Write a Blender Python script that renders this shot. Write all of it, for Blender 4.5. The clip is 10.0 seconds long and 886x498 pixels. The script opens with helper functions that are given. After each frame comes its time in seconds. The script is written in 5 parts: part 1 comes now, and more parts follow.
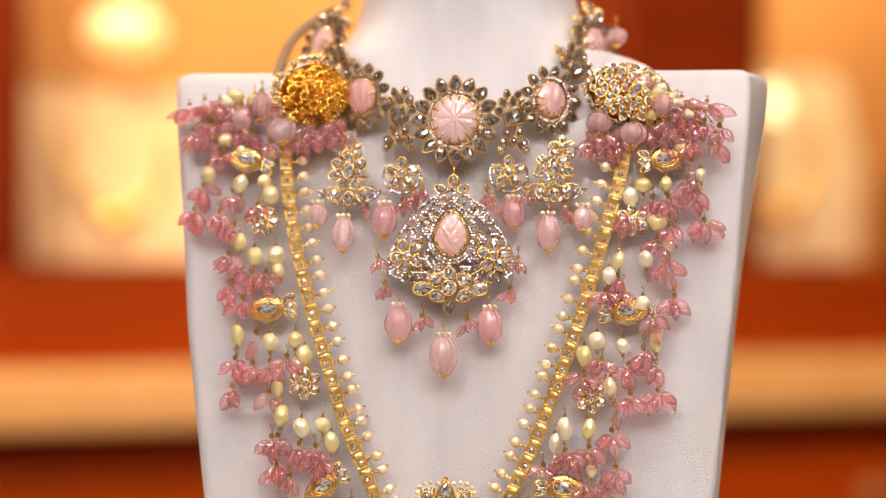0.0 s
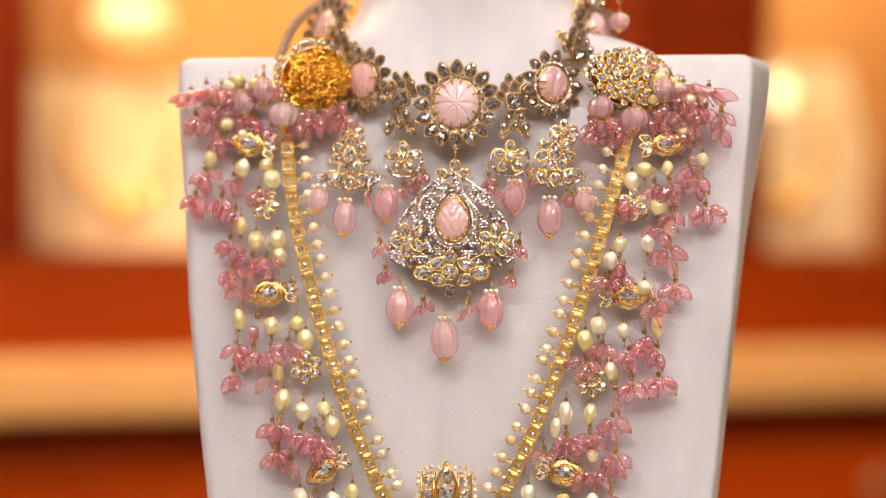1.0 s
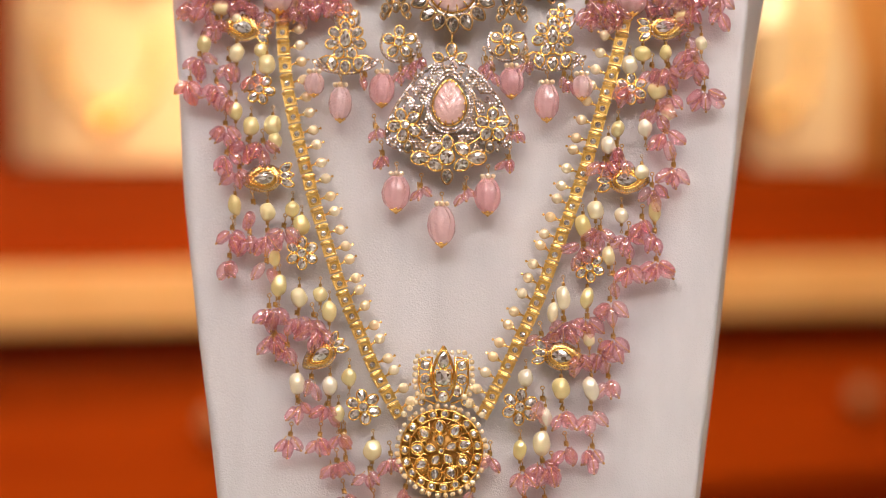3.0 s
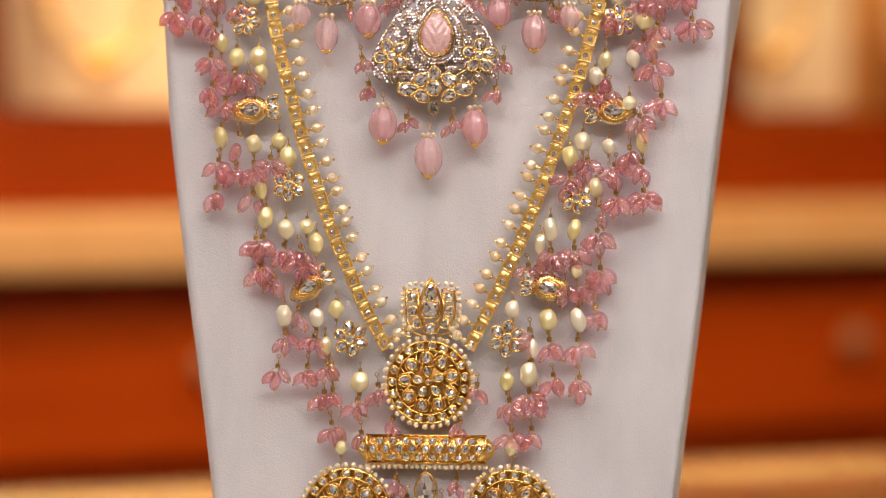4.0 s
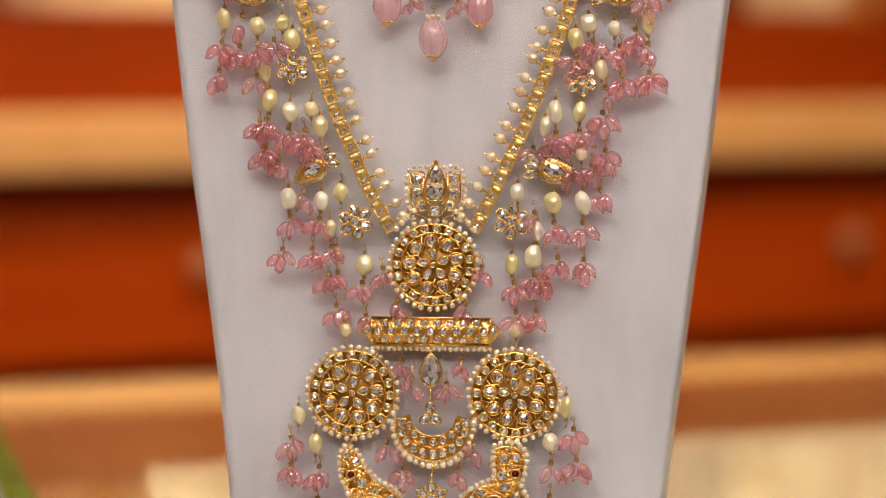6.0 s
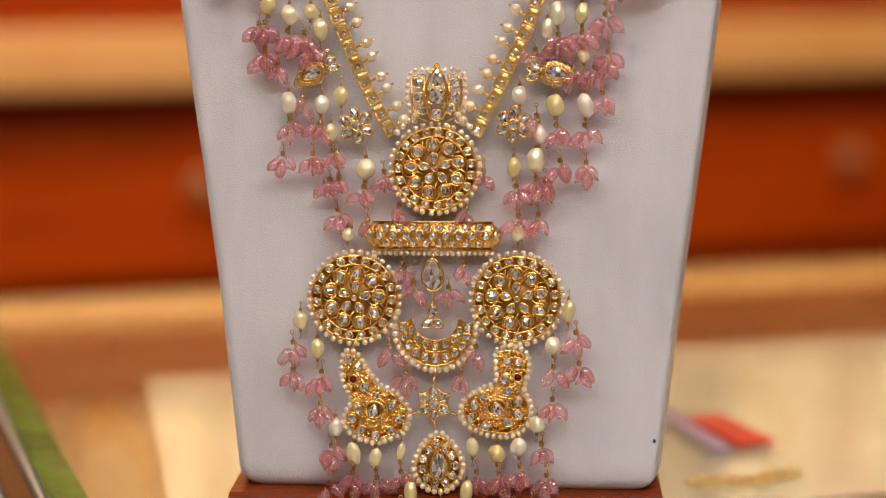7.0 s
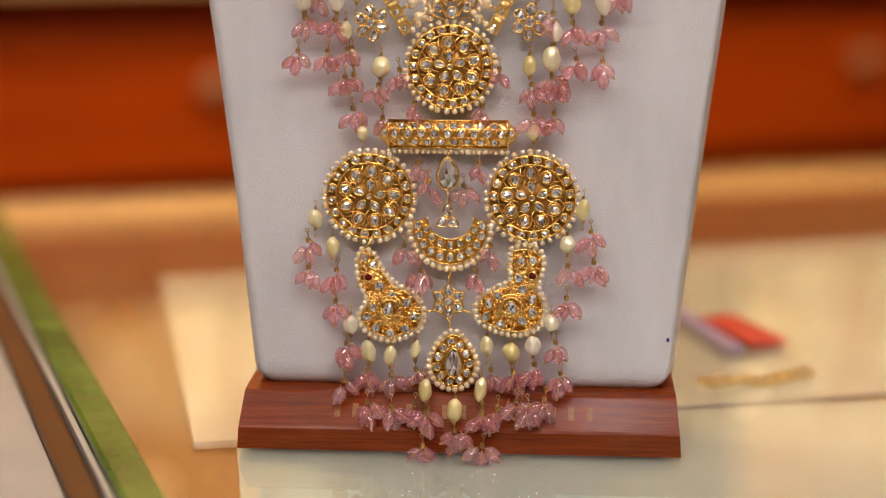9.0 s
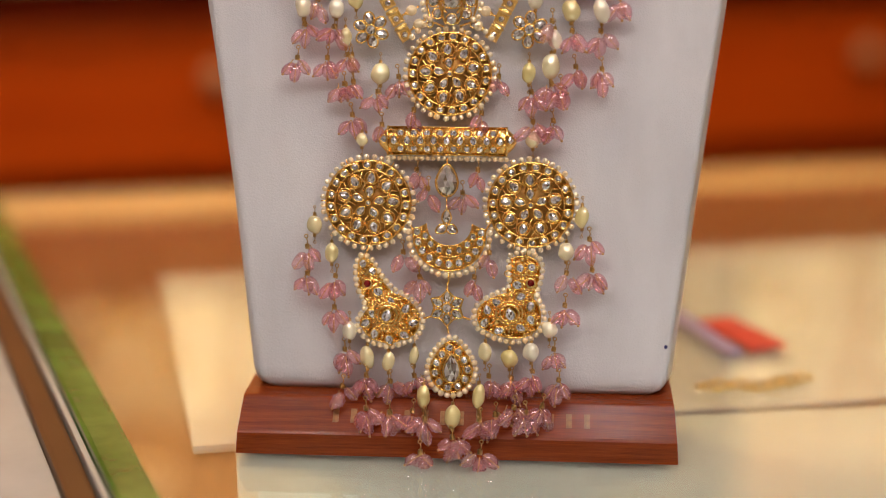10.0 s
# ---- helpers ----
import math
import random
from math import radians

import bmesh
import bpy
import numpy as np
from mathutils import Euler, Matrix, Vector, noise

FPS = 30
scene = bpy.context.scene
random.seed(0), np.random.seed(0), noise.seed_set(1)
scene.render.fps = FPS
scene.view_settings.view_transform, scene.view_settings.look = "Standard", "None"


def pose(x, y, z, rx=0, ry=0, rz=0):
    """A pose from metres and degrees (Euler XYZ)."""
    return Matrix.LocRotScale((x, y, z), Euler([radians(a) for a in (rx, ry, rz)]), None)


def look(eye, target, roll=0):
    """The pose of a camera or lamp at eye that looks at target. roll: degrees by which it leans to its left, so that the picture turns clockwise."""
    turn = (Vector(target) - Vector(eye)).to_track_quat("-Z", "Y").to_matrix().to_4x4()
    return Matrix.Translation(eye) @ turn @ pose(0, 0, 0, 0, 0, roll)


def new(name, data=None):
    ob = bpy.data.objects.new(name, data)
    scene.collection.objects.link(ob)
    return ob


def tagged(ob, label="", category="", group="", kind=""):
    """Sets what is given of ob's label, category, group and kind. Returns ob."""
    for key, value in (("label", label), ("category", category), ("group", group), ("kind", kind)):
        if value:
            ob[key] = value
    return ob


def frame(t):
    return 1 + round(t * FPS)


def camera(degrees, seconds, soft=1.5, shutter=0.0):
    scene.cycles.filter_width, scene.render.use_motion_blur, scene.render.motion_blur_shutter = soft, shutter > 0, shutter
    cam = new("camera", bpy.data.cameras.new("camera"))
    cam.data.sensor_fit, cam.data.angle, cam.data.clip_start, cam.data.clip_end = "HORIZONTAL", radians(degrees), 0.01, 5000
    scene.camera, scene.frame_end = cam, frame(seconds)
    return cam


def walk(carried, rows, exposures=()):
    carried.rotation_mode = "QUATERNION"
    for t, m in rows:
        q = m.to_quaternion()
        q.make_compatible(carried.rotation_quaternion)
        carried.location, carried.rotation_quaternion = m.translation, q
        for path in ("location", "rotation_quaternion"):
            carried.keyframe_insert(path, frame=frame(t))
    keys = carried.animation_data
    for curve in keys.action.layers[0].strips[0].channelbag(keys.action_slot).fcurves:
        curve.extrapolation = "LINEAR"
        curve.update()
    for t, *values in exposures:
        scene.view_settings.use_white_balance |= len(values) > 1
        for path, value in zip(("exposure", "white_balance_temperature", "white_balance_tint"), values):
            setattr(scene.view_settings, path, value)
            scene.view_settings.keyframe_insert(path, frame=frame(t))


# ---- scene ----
cam = camera(30.0, 10.0, soft=0.7)
# a fast portrait lens, focused on the jewels
cam.data.dof.use_dof = True
cam.data.dof.focus_distance = 0.658
cam.data.dof.aperture_fstop = 2.5
# seconds, x, y, z, pitch, roll, yaw
ROWS = [
    (0.0, 0.0000, -0.6730, 0.2830, 0.00, -0.06, 0.32),
    (0.5, -0.0003, -0.6727, 0.2835, -0.38, -0.16, 0.38),
    (1.0, 0.0024, -0.6728, 0.2804, -0.32, -0.15, 0.57),
    (1.5, -0.0007, -0.6722, 0.2754, -0.37, -0.04, 0.20),
    (2.0, -0.0042, -0.6719, 0.2730, -1.06, -0.04, 0.07),
    (2.5, -0.0050, -0.6712, 0.2684, -1.94, -0.09, -0.03),
    (4.0, -0.0001, -0.6696, 0.2554, -4.52, -0.03, -0.21),
    (4.5, -0.0054, -0.6704, 0.2539, -5.22, 0.13, -0.66),
    (5.0, -0.0043, -0.6704, 0.2508, -5.65, 0.07, -0.38),
    (6.5, -0.0052, -0.6697, 0.2398, -8.93, -0.12, -0.46),
    (7.0, -0.0071, -0.6680, 0.2354, -10.20, 0.15, -0.63),
    (7.5, -0.0022, -0.6684, 0.2347, -11.23, 0.24, 0.04),
    (8.0, -0.0085, -0.6687, 0.2348, -12.19, 0.15, -0.26),
    (8.5, -0.0080, -0.6686, 0.2346, -12.88, 0.06, -0.09),
    (9.0, -0.0087, -0.6685, 0.2333, -13.52, 0.06, -0.22),
    (9.5, -0.0066, -0.6663, 0.2384, -13.79, -0.05, 0.00),
    (10.0, -0.0066, -0.6675, 0.2424, -14.08, -0.13, -0.03),
]
EXPOSURES = [(0.0, 0.2), (2.5, 0.17), (4.0, -0.01), (5.0, -0.07), (7.0, -0.19), (10.0, -0.24)]
walk(cam, [(t, pose(x, y, z, 90 + p, r, w)) for t, x, y, z, p, r, w in ROWS], EXPOSURES)

# ---- world and light ----
world = bpy.data.worlds.new("world")
scene.world = world
world.use_nodes = True
world.node_tree.nodes["Background"].inputs[0].default_value = (1.0, 0.85, 0.7, 1)
world.node_tree.nodes["Background"].inputs[1].default_value = 0.05


def lamp(name, place, target, watts, size, color, spread=180.0):
    data = bpy.data.lights.new(name, "AREA")
    data.shape, data.size, data.energy, data.color, data.spread = "DISK", size, watts, color, radians(spread)
    ob = new(name, data)
    ob.matrix_world = look(place, target)
    return ob


WARM = (1.0, 0.66, 0.32)
COOL = (1.0, 0.915, 0.89)
NEUTRAL = (1.0, 0.88, 0.80)
CEILING = 1.25
# three round panel lights aimed at the stand, and small downlights: x, y, watts
PANELS = ((-0.55, -0.95, 0.22), (0.60, -0.90, 0.22), (0.02, -1.30, 0.44))
MILD = (1.0, 0.80, 0.60)
for (lx, ly, watts), tint in zip(PANELS, (COOL, COOL, NEUTRAL)):
    lamp("panel_lamp", (lx, ly, CEILING - 0.03), (0, 0, 0.33), watts, 0.4, tint, 50.0)
SPOTS = ((-0.46, -0.34, 0.12), (-0.18, -0.30, 0.12), (0.08, -0.42, 0.12), (0.32, -0.28, 0.12), (0.62, -0.40, 0.12), (-0.30, -0.78, 0.13), (0.36, -0.84, 0.13))
SPOT_TINTS = (COOL, MILD, COOL, MILD, COOL, COOL, COOL)
DOWNLIGHTS = ((-0.95, -0.15, 0.6), (1.0, -0.1, 0.6), (-0.4, -1.35, 0.8), (0.55, -1.3, 0.8))
for (lx, ly, watts), tint in zip(SPOTS, SPOT_TINTS):
    lamp("spot_lamp", (lx, ly, CEILING - 0.03), (lx * 0.15, -0.01, 0.32), watts, 0.035, tint, 70.0)
for lx, ly, watts in DOWNLIGHTS:
    lamp("downlight_lamp", (lx, ly, CEILING - 0.03), (lx * 0.2, -0.02, 0.2), watts, 0.055, COOL)
lamp("wall_lamp", (-0.5, 0.55, CEILING - 0.03), (-0.4, 1.3, 0.0), 18.0, 0.25, WARM)
lamp("wall_lamp", (0.6, 0.65, CEILING - 0.03), (0.5, 1.3, 0.1), 10.5, 0.25, WARM)


# ---- materials ----
def nodes(name):
    m = bpy.data.materials.new(name)
    m.use_nodes = True
    t = m.node_tree
    return m, t, t.nodes["Principled BSDF"]


def add(t, kind, **values):
    n = t.nodes.new(kind)
    for k, v in values.items():
        n.inputs[k].default_value = v
    return n


def ramp(t, fac, stops):
    r = t.nodes.new("ShaderNodeValToRGB")
    e = r.color_ramp.elements
    while len(e) < len(stops):
        e.new(0.5)
    for el, (p, c) in zip(e, stops):
        el.position, el.color = p, (*c, 1)
    t.links.new(fac, r.inputs[0])
    return r.outputs[0]


def bump(t, b, height, strength, distance):
    n = add(t, "ShaderNodeBump", Strength=strength, Distance=distance)
    t.links.new(height, n.inputs["Height"])
    t.links.new(n.outputs[0], b.inputs["Normal"])


def coords(t, scale=(1, 1, 1)):
    c = t.nodes.new("ShaderNodeTexCoord")
    m = t.nodes.new("ShaderNodeMapping")
    m.inputs["Scale"].default_value = scale
    t.links.new(c.outputs["Object"], m.inputs[0])
    return m.outputs[0]


def surface(name, stops, scale=20.0, rough=0.4, metal=0.0, relief=0.0, relief_scale=None, stretch=(1, 1, 1), per_object=0.0, **more):
    """A material whose colour wanders between the stops, with fine relief; per_object varies it from piece to piece."""
    m, t, b = nodes(name)
    co = coords(t, stretch)
    n = add(t, "ShaderNodeTexNoise", Scale=scale, Detail=5.0, Roughness=0.6)
    t.links.new(co, n.inputs["Vector"])
    fac = n.outputs["Fac"]
    if per_object:
        info = t.nodes.new("ShaderNodeObjectInfo")
        mix = t.nodes.new("ShaderNodeMix")
        mix.inputs[0].default_value = per_object
        t.links.new(fac, mix.inputs[2])
        t.links.new(info.outputs["Random"], mix.inputs[3])
        fac = mix.outputs[0]
    t.links.new(ramp(t, fac, stops), b.inputs["Base Color"])
    b.inputs["Roughness"].default_value = rough
    b.inputs["Metallic"].default_value = metal
    for k, v in more.items():
        b.inputs[k.replace("_", " ")].default_value = v
    if relief:
        n2 = add(t, "ShaderNodeTexNoise", Scale=relief_scale or scale * 4, Detail=4.0)
        t.links.new(co, n2.inputs["Vector"])
        bump(t, b, n2.outputs["Fac"], 1.0, relief)
    return m


def leatherette():
    m, t, b = nodes("white leatherette")
    co = coords(t)
    v = add(t, "ShaderNodeTexVoronoi", Scale=1500.0)
    n = add(t, "ShaderNodeTexNoise", Scale=500.0, Detail=6.0, Roughness=0.7)
    # mottled tone, with upright streaks of bead light and shade put into the colour
    shade_streaks = add(t, "ShaderNodeTexNoise", Scale=45.0, Detail=5.0)
    for k in (v, n):
        t.links.new(co, k.inputs["Vector"])
    t.links.new(coords(t, (1, 0.3, 1)), shade_streaks.inputs["Vector"])
    mix = t.nodes.new("ShaderNodeMath")
    mix.operation = "ADD"
    t.links.new(v.outputs["Distance"], mix.inputs[0])
    t.links.new(n.outputs["Fac"], mix.inputs[1])
    bump(t, b, mix.outputs[0], 0.6, 0.00018)
    t.links.new(ramp(t, shade_streaks.outputs["Fac"], [(0.3, (0.56, 0.545, 0.57)), (0.7, (0.66, 0.645, 0.67))]), b.inputs["Base Color"])
    b.inputs["Roughness"].default_value = 0.42
    b.inputs["Specular IOR Level"].default_value = 0.4
    return m


def wood(name, dark, mid, light, rough=0.3, scale=1.0, along=(0.06, 1, 1), coat=0.0, gloss=0.1):
    m, t, b = nodes(name)
    co = coords(t, tuple(a * scale for a in along))
    n = add(t, "ShaderNodeTexNoise", Scale=180.0, Detail=6.0, Roughness=0.65, Distortion=0.4)
    n2 = add(t, "ShaderNodeTexNoise", Scale=900.0, Detail=3.0)
    for k in (n, n2):
        t.links.new(co, k.inputs["Vector"])
    mix = t.nodes.new("ShaderNodeMix")
    mix.inputs[0].default_value = 0.35
    t.links.new(n.outputs["Fac"], mix.inputs[2])
    t.links.new(n2.outputs["Fac"], mix.inputs[3])
    t.links.new(ramp(t, mix.outputs[0], [(0.3, dark), (0.5, mid), (0.72, light)]), b.inputs["Base Color"])
    bump(t, b, mix.outputs[0], 0.4, 0.0002)
    b.inputs["Roughness"].default_value = rough
    b.inputs["Coat Weight"].default_value = coat
    b.inputs["Specular IOR Level"].default_value = gloss
    b.inputs["Coat Roughness"].default_value = 0.15
    return m


LEATHER = leatherette()
MAHOGANY = wood("mahogany stand", (0.085, 0.011, 0.002), (0.185, 0.029, 0.004), (0.28, 0.055, 0.008), 0.25, 4.0, (0.03, 1, 1), 0.12, 0.2)
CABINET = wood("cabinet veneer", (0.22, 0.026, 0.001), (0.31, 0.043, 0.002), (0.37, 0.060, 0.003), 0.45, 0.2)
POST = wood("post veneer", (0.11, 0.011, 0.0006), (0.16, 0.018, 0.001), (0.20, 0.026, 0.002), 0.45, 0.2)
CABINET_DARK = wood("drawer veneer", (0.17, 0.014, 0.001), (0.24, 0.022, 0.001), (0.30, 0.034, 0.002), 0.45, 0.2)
LEDGE = surface("cream ledge", [(0.3, (0.86, 0.50, 0.20)), (0.7, (0.92, 0.58, 0.26))], 8, 0.35)
NICHE = surface("niche lining", [(0.3, (0.48, 0.245, 0.08)), (0.7, (0.58, 0.32, 0.12))], 6, 0.5)
CREAM = surface("cream suede", [(0.3, (0.80, 0.68, 0.48)), (0.7, (0.86, 0.75, 0.56))], 10, 0.8)
PLASTER = surface("plaster", [(0.3, (0.38, 0.27, 0.17)), (0.7, (0.46, 0.34, 0.22))], 3, 0.7)
FLOOR = surface("floor tile", [(0.3, (0.45, 0.36, 0.26)), (0.7, (0.55, 0.45, 0.33))], 3, 0.3)
DOME_GOLD = surface("bright yellow gold", [(0.3, (0.90, 0.42, 0.03)), (0.7, (1.0, 0.66, 0.12))], 300, 0.25, 0.9)
GOLD = surface("yellow gold", [(0.3, (0.92, 0.55, 0.15)), (0.7, (1.0, 0.72, 0.27))], 300, 0.27, 1.0, 0.00003, 900)
OLD_GOLD = surface("brushed old gold", [(0.3, (0.70, 0.46, 0.12)), (0.7, (0.96, 0.70, 0.27))], 260, 0.33, 1.0, 0.00005, 700)
DARK_GOLD = surface("dark wire gold", [(0.3, (0.34, 0.19, 0.05)), (0.7, (0.66, 0.43, 0.15))], 300, 0.3, 1.0)
# backing of the openwork discs, with the shade inside painted into its gold
SHADED_GOLD = surface("shaded gold backing", [(0.3, (0.40, 0.19, 0.04)), (0.7, (0.66, 0.36, 0.10))], 400, 0.45, 0.8)
OXIDISED = surface("oxidised dark gold", [(0.3, (0.32, 0.19, 0.08)), (0.7, (0.62, 0.40, 0.18))], 400, 0.3, 0.95)
ENGRAVED = surface("engraved gold fill", [(0.3, (0.16, 0.055, 0.008)), (0.7, (0.30, 0.13, 0.025))], 500, 0.4, 0.3)


def glass(name, color, rough=0.02, ior=1.5, weight=1.0):
    m, t, b = nodes(name)
    b.inputs["Base Color"].default_value = (*color, 1)
    b.inputs["Transmission Weight"].default_value = weight
    b.inputs["Roughness"].default_value = rough
    b.inputs["IOR"].default_value = ior
    return m


GLASS = glass("counter glass", (0.93, 0.97, 0.92))
EDGE = surface("green glass edge", [(0.35, (0.03, 0.10, 0.01)), (0.65, (0.12, 0.24, 0.04))], 12, 0.2)

# ---- building helpers ----
MM = 0.001


class Shape:
    """Collects rings, tubes, balls and lofts into one mesh."""

    def __init__(self):
        self.v, self.f = [], []

    def add(self, verts, faces, m=None):
        k = len(self.v)
        self.v += [tuple(m @ Vector(p)) for p in verts] if m is not None else [tuple(p) for p in verts]
        self.f += [tuple(i + k for i in f) for f in faces]
        return self

    def loft(self, loops, m=None, caps=True, closed=True):
        n = len(loops[0])
        verts = [p for l in loops for p in l]
        faces = []
        for j in range(len(loops) - 1):
            for i in range(n if closed else n - 1):
                a, b = j * n + i, j * n + (i + 1) % n
                faces.append((a, b, b + n, a + n))
        if caps:
            faces.append(tuple(range(n))[::-1])
            faces.append(tuple((len(loops) - 1) * n + i for i in range(n)))
        return self.add(verts, faces, m)

    def tube(self, path, r, n=6, closed=False, taper=None):
        path = [Vector(p) for p in path]
        k = len(path)
        loops = []
        for i, p in enumerate(path):
            a = path[(i - 1) % k] if closed or i else path[0]
            b = path[(i + 1) % k] if closed or i < k - 1 else path[-1]
            d = (b - a).normalized()
            side = d.cross(Vector((0, 0, 1)))
            side = side.normalized() if side.length > 0.05 else d.cross(Vector((1, 0, 0))).normalized()
            up = side.cross(d)
            rr = r * (taper[i] if taper else 1)
            loops.append([p + side * (rr * math.cos(2 * math.pi * j / n)) + up * (rr * math.sin(2 * math.pi * j / n)) for j in range(n)])
        if closed:
            loops.append(loops[0])
        return self.loft(loops, None, not closed)

    def ring(self, c, rx, ry, r, n=24, k=6, turn=0.0):
        ct, st = math.cos(turn), math.sin(turn)
        pts = [(rx * math.cos(2 * math.pi * i / n), ry * math.sin(2 * math.pi * i / n)) for i in range(n)]
        return self.tube([(c[0] + x * ct - y * st, c[1] + x * st + y * ct, c[2]) for x, y in pts], r, k, True)

    def ball(self, c, rx, ry=None, rz=None, n=8, m=5, mat=None, flutes=0, depth=0.0):
        ry, rz = ry or rx, rz or rx
        loops = []
        for j in range(m + 1):
            a = math.pi * (j + (0.12 if j == 0 else -0.12 if j == m else 0)) / m
            loops.append([])
            for i in range(n):
                b = 2 * math.pi * i / n
                q = math.sin(a) * (1 - depth * (0.5 + 0.5 * math.cos(flutes * b)) if flutes else 1)
                loops[-1].append((c[0] + rx * q * math.cos(b), c[1] - ry * math.cos(a), c[2] - rz * q * math.sin(b)))
        return self.loft(loops, mat)

    def box(self, lo, hi, m=None):
        x0, y0, z0 = lo
        x1, y1, z1 = hi
        v = [(x0, y0, z0), (x1, y0, z0), (x1, y1, z0), (x0, y1, z0), (x0, y0, z1), (x1, y0, z1), (x1, y1, z1), (x0, y1, z1)]
        return self.add(v, [(3, 2, 1, 0), (4, 5, 6, 7), (0, 1, 5, 4), (1, 2, 6, 5), (2, 3, 7, 6), (3, 0, 4, 7)], m)

    def mesh(self, name, material, smooth=True, bevel=0.0):
        me = bpy.data.meshes.new(name)
        me.from_pydata(self.v, [], self.f)
        b = bmesh.new()
        b.from_mesh(me)
        bmesh.ops.recalc_face_normals(b, faces=b.faces)
        if bevel:
            bmesh.ops.bevel(b, geom=b.edges[:], offset=bevel, segments=2, affect="EDGES", profile=0.7)
        for f in b.faces:
            f.smooth = smooth
        b.to_mesh(me)
        b.free()
        me.materials.append(material)
        return me


def part(name, shape, material, parent=None, label="", m=None, smooth=True, bevel=0.0):
    data = shape if isinstance(shape, bpy.types.Mesh) else shape.mesh(name, material, smooth, bevel)
    ob = new(name, data)
    ob.parent = parent
    if m is not None:
        ob.matrix_basis = m
    if label:
        ob["label"] = label
    return ob


def thing(name, label, category, group="", kind="", m=None):
    ob = new(name)
    ob.empty_display_size = 0.02
    if m is not None:
        ob.matrix_world = m
    return tagged(ob, label, category, group, kind)


# ---- the shop round the counter ----
TURN = 16.0
W = pose(0, 1.2, 0.007, 0, 0, TURN)  # the back wall's front: x along it, y into it


def slab(name, lo, hi, material, label, m=W, bevel=0.0, kind="structure", category=""):
    ob = part(name, Shape().box(lo, hi), material, None, label, m, False, bevel)
    return tagged(ob, label, category or name.split("_")[0], "", kind)


slab("floor", (-2.2, -3.2, -0.97), (2.2, 0.7, -0.95), FLOOR, "beige stone shop floor")
slab("ceiling", (-2.2, -3.2, CEILING), (2.2, 0.7, CEILING + 0.05), PLASTER, "cream plaster shop ceiling")
slab("wall_south", (-2.2, -3.25, -0.95), (2.2, -3.2, CEILING), PLASTER, "cream plaster wall")
slab("wall_west", (-2.25, -3.2, -0.95), (-2.2, 0.7, CEILING), PLASTER, "cream plaster wall")
slab("wall_east", (2.2, -3.2, -0.95), (2.25, 0.7, CEILING), PLASTER, "cream plaster wall")
slab("wall_north", (-2.2, 0.45, -0.95), (2.2, 0.5, CEILING), CABINET, "orange-brown veneered back wall")

# wall cabinet with lit niches over a cream ledge and drawers
cabinet = thing("wall_cabinet", "orange wood wall cabinet with lit display niches", "cabinet", m=W)
NICHES = ((-1.55, -0.62), (-0.468, 0.215), (0.385, 1.25))
edges = [-2.2] + [e for n in NICHES for e in n] + [2.2]
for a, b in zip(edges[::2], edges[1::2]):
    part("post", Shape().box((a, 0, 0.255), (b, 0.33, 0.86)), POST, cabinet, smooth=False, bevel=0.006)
part("lower_rail", Shape().box((-2.2, -0.005, 0.151), (2.2, 0.33, 0.253)), CABINET, cabinet, smooth=False, bevel=0.005)
part("upper_rail", Shape().box((-2.2, -0.005, 0.862), (2.2, 0.33, 1.5)), CABINET, cabinet, smooth=False, bevel=0.005)
for a, b in NICHES:
    part("niche_back", Shape().box((a + 0.002, 0.30, 0.257), (b - 0.002, 0.325, 0.858)), NICHE, cabinet, smooth=False)
part("ledge", Shape().box((-2.2, -0.06, 0.086), (2.2, 0.32, 0.149)), LEDGE, cabinet, "cream ledge with rounded edge", smooth=False, bevel=0.012)
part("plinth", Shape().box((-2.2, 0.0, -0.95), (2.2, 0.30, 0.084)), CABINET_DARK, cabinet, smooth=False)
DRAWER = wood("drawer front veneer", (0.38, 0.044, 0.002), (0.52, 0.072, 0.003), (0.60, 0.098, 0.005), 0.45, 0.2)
KNOB = surface("brushed knob", [(0.3, (0.45, 0.24, 0.12)), (0.7, (0.55, 0.32, 0.18))], 60, 0.4, 0.3)
for i in range(5):
    x = -1.72 + 0.78 * i
    d = part("drawer_front", Shape().box((x - 0.365, -0.022, -0.12), (x + 0.365, -0.002, 0.045)), DRAWER, cabinet, smooth=False, bevel=0.006)
    part("knob", Shape().ball((0, 0, 0), 0.017, 0.014, 0.017, 14, 8), KNOB, d, "round turned knob", pose(x - 0.105, -0.036, -0.018))
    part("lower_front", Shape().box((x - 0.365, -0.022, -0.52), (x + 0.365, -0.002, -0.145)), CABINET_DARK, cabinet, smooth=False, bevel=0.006)

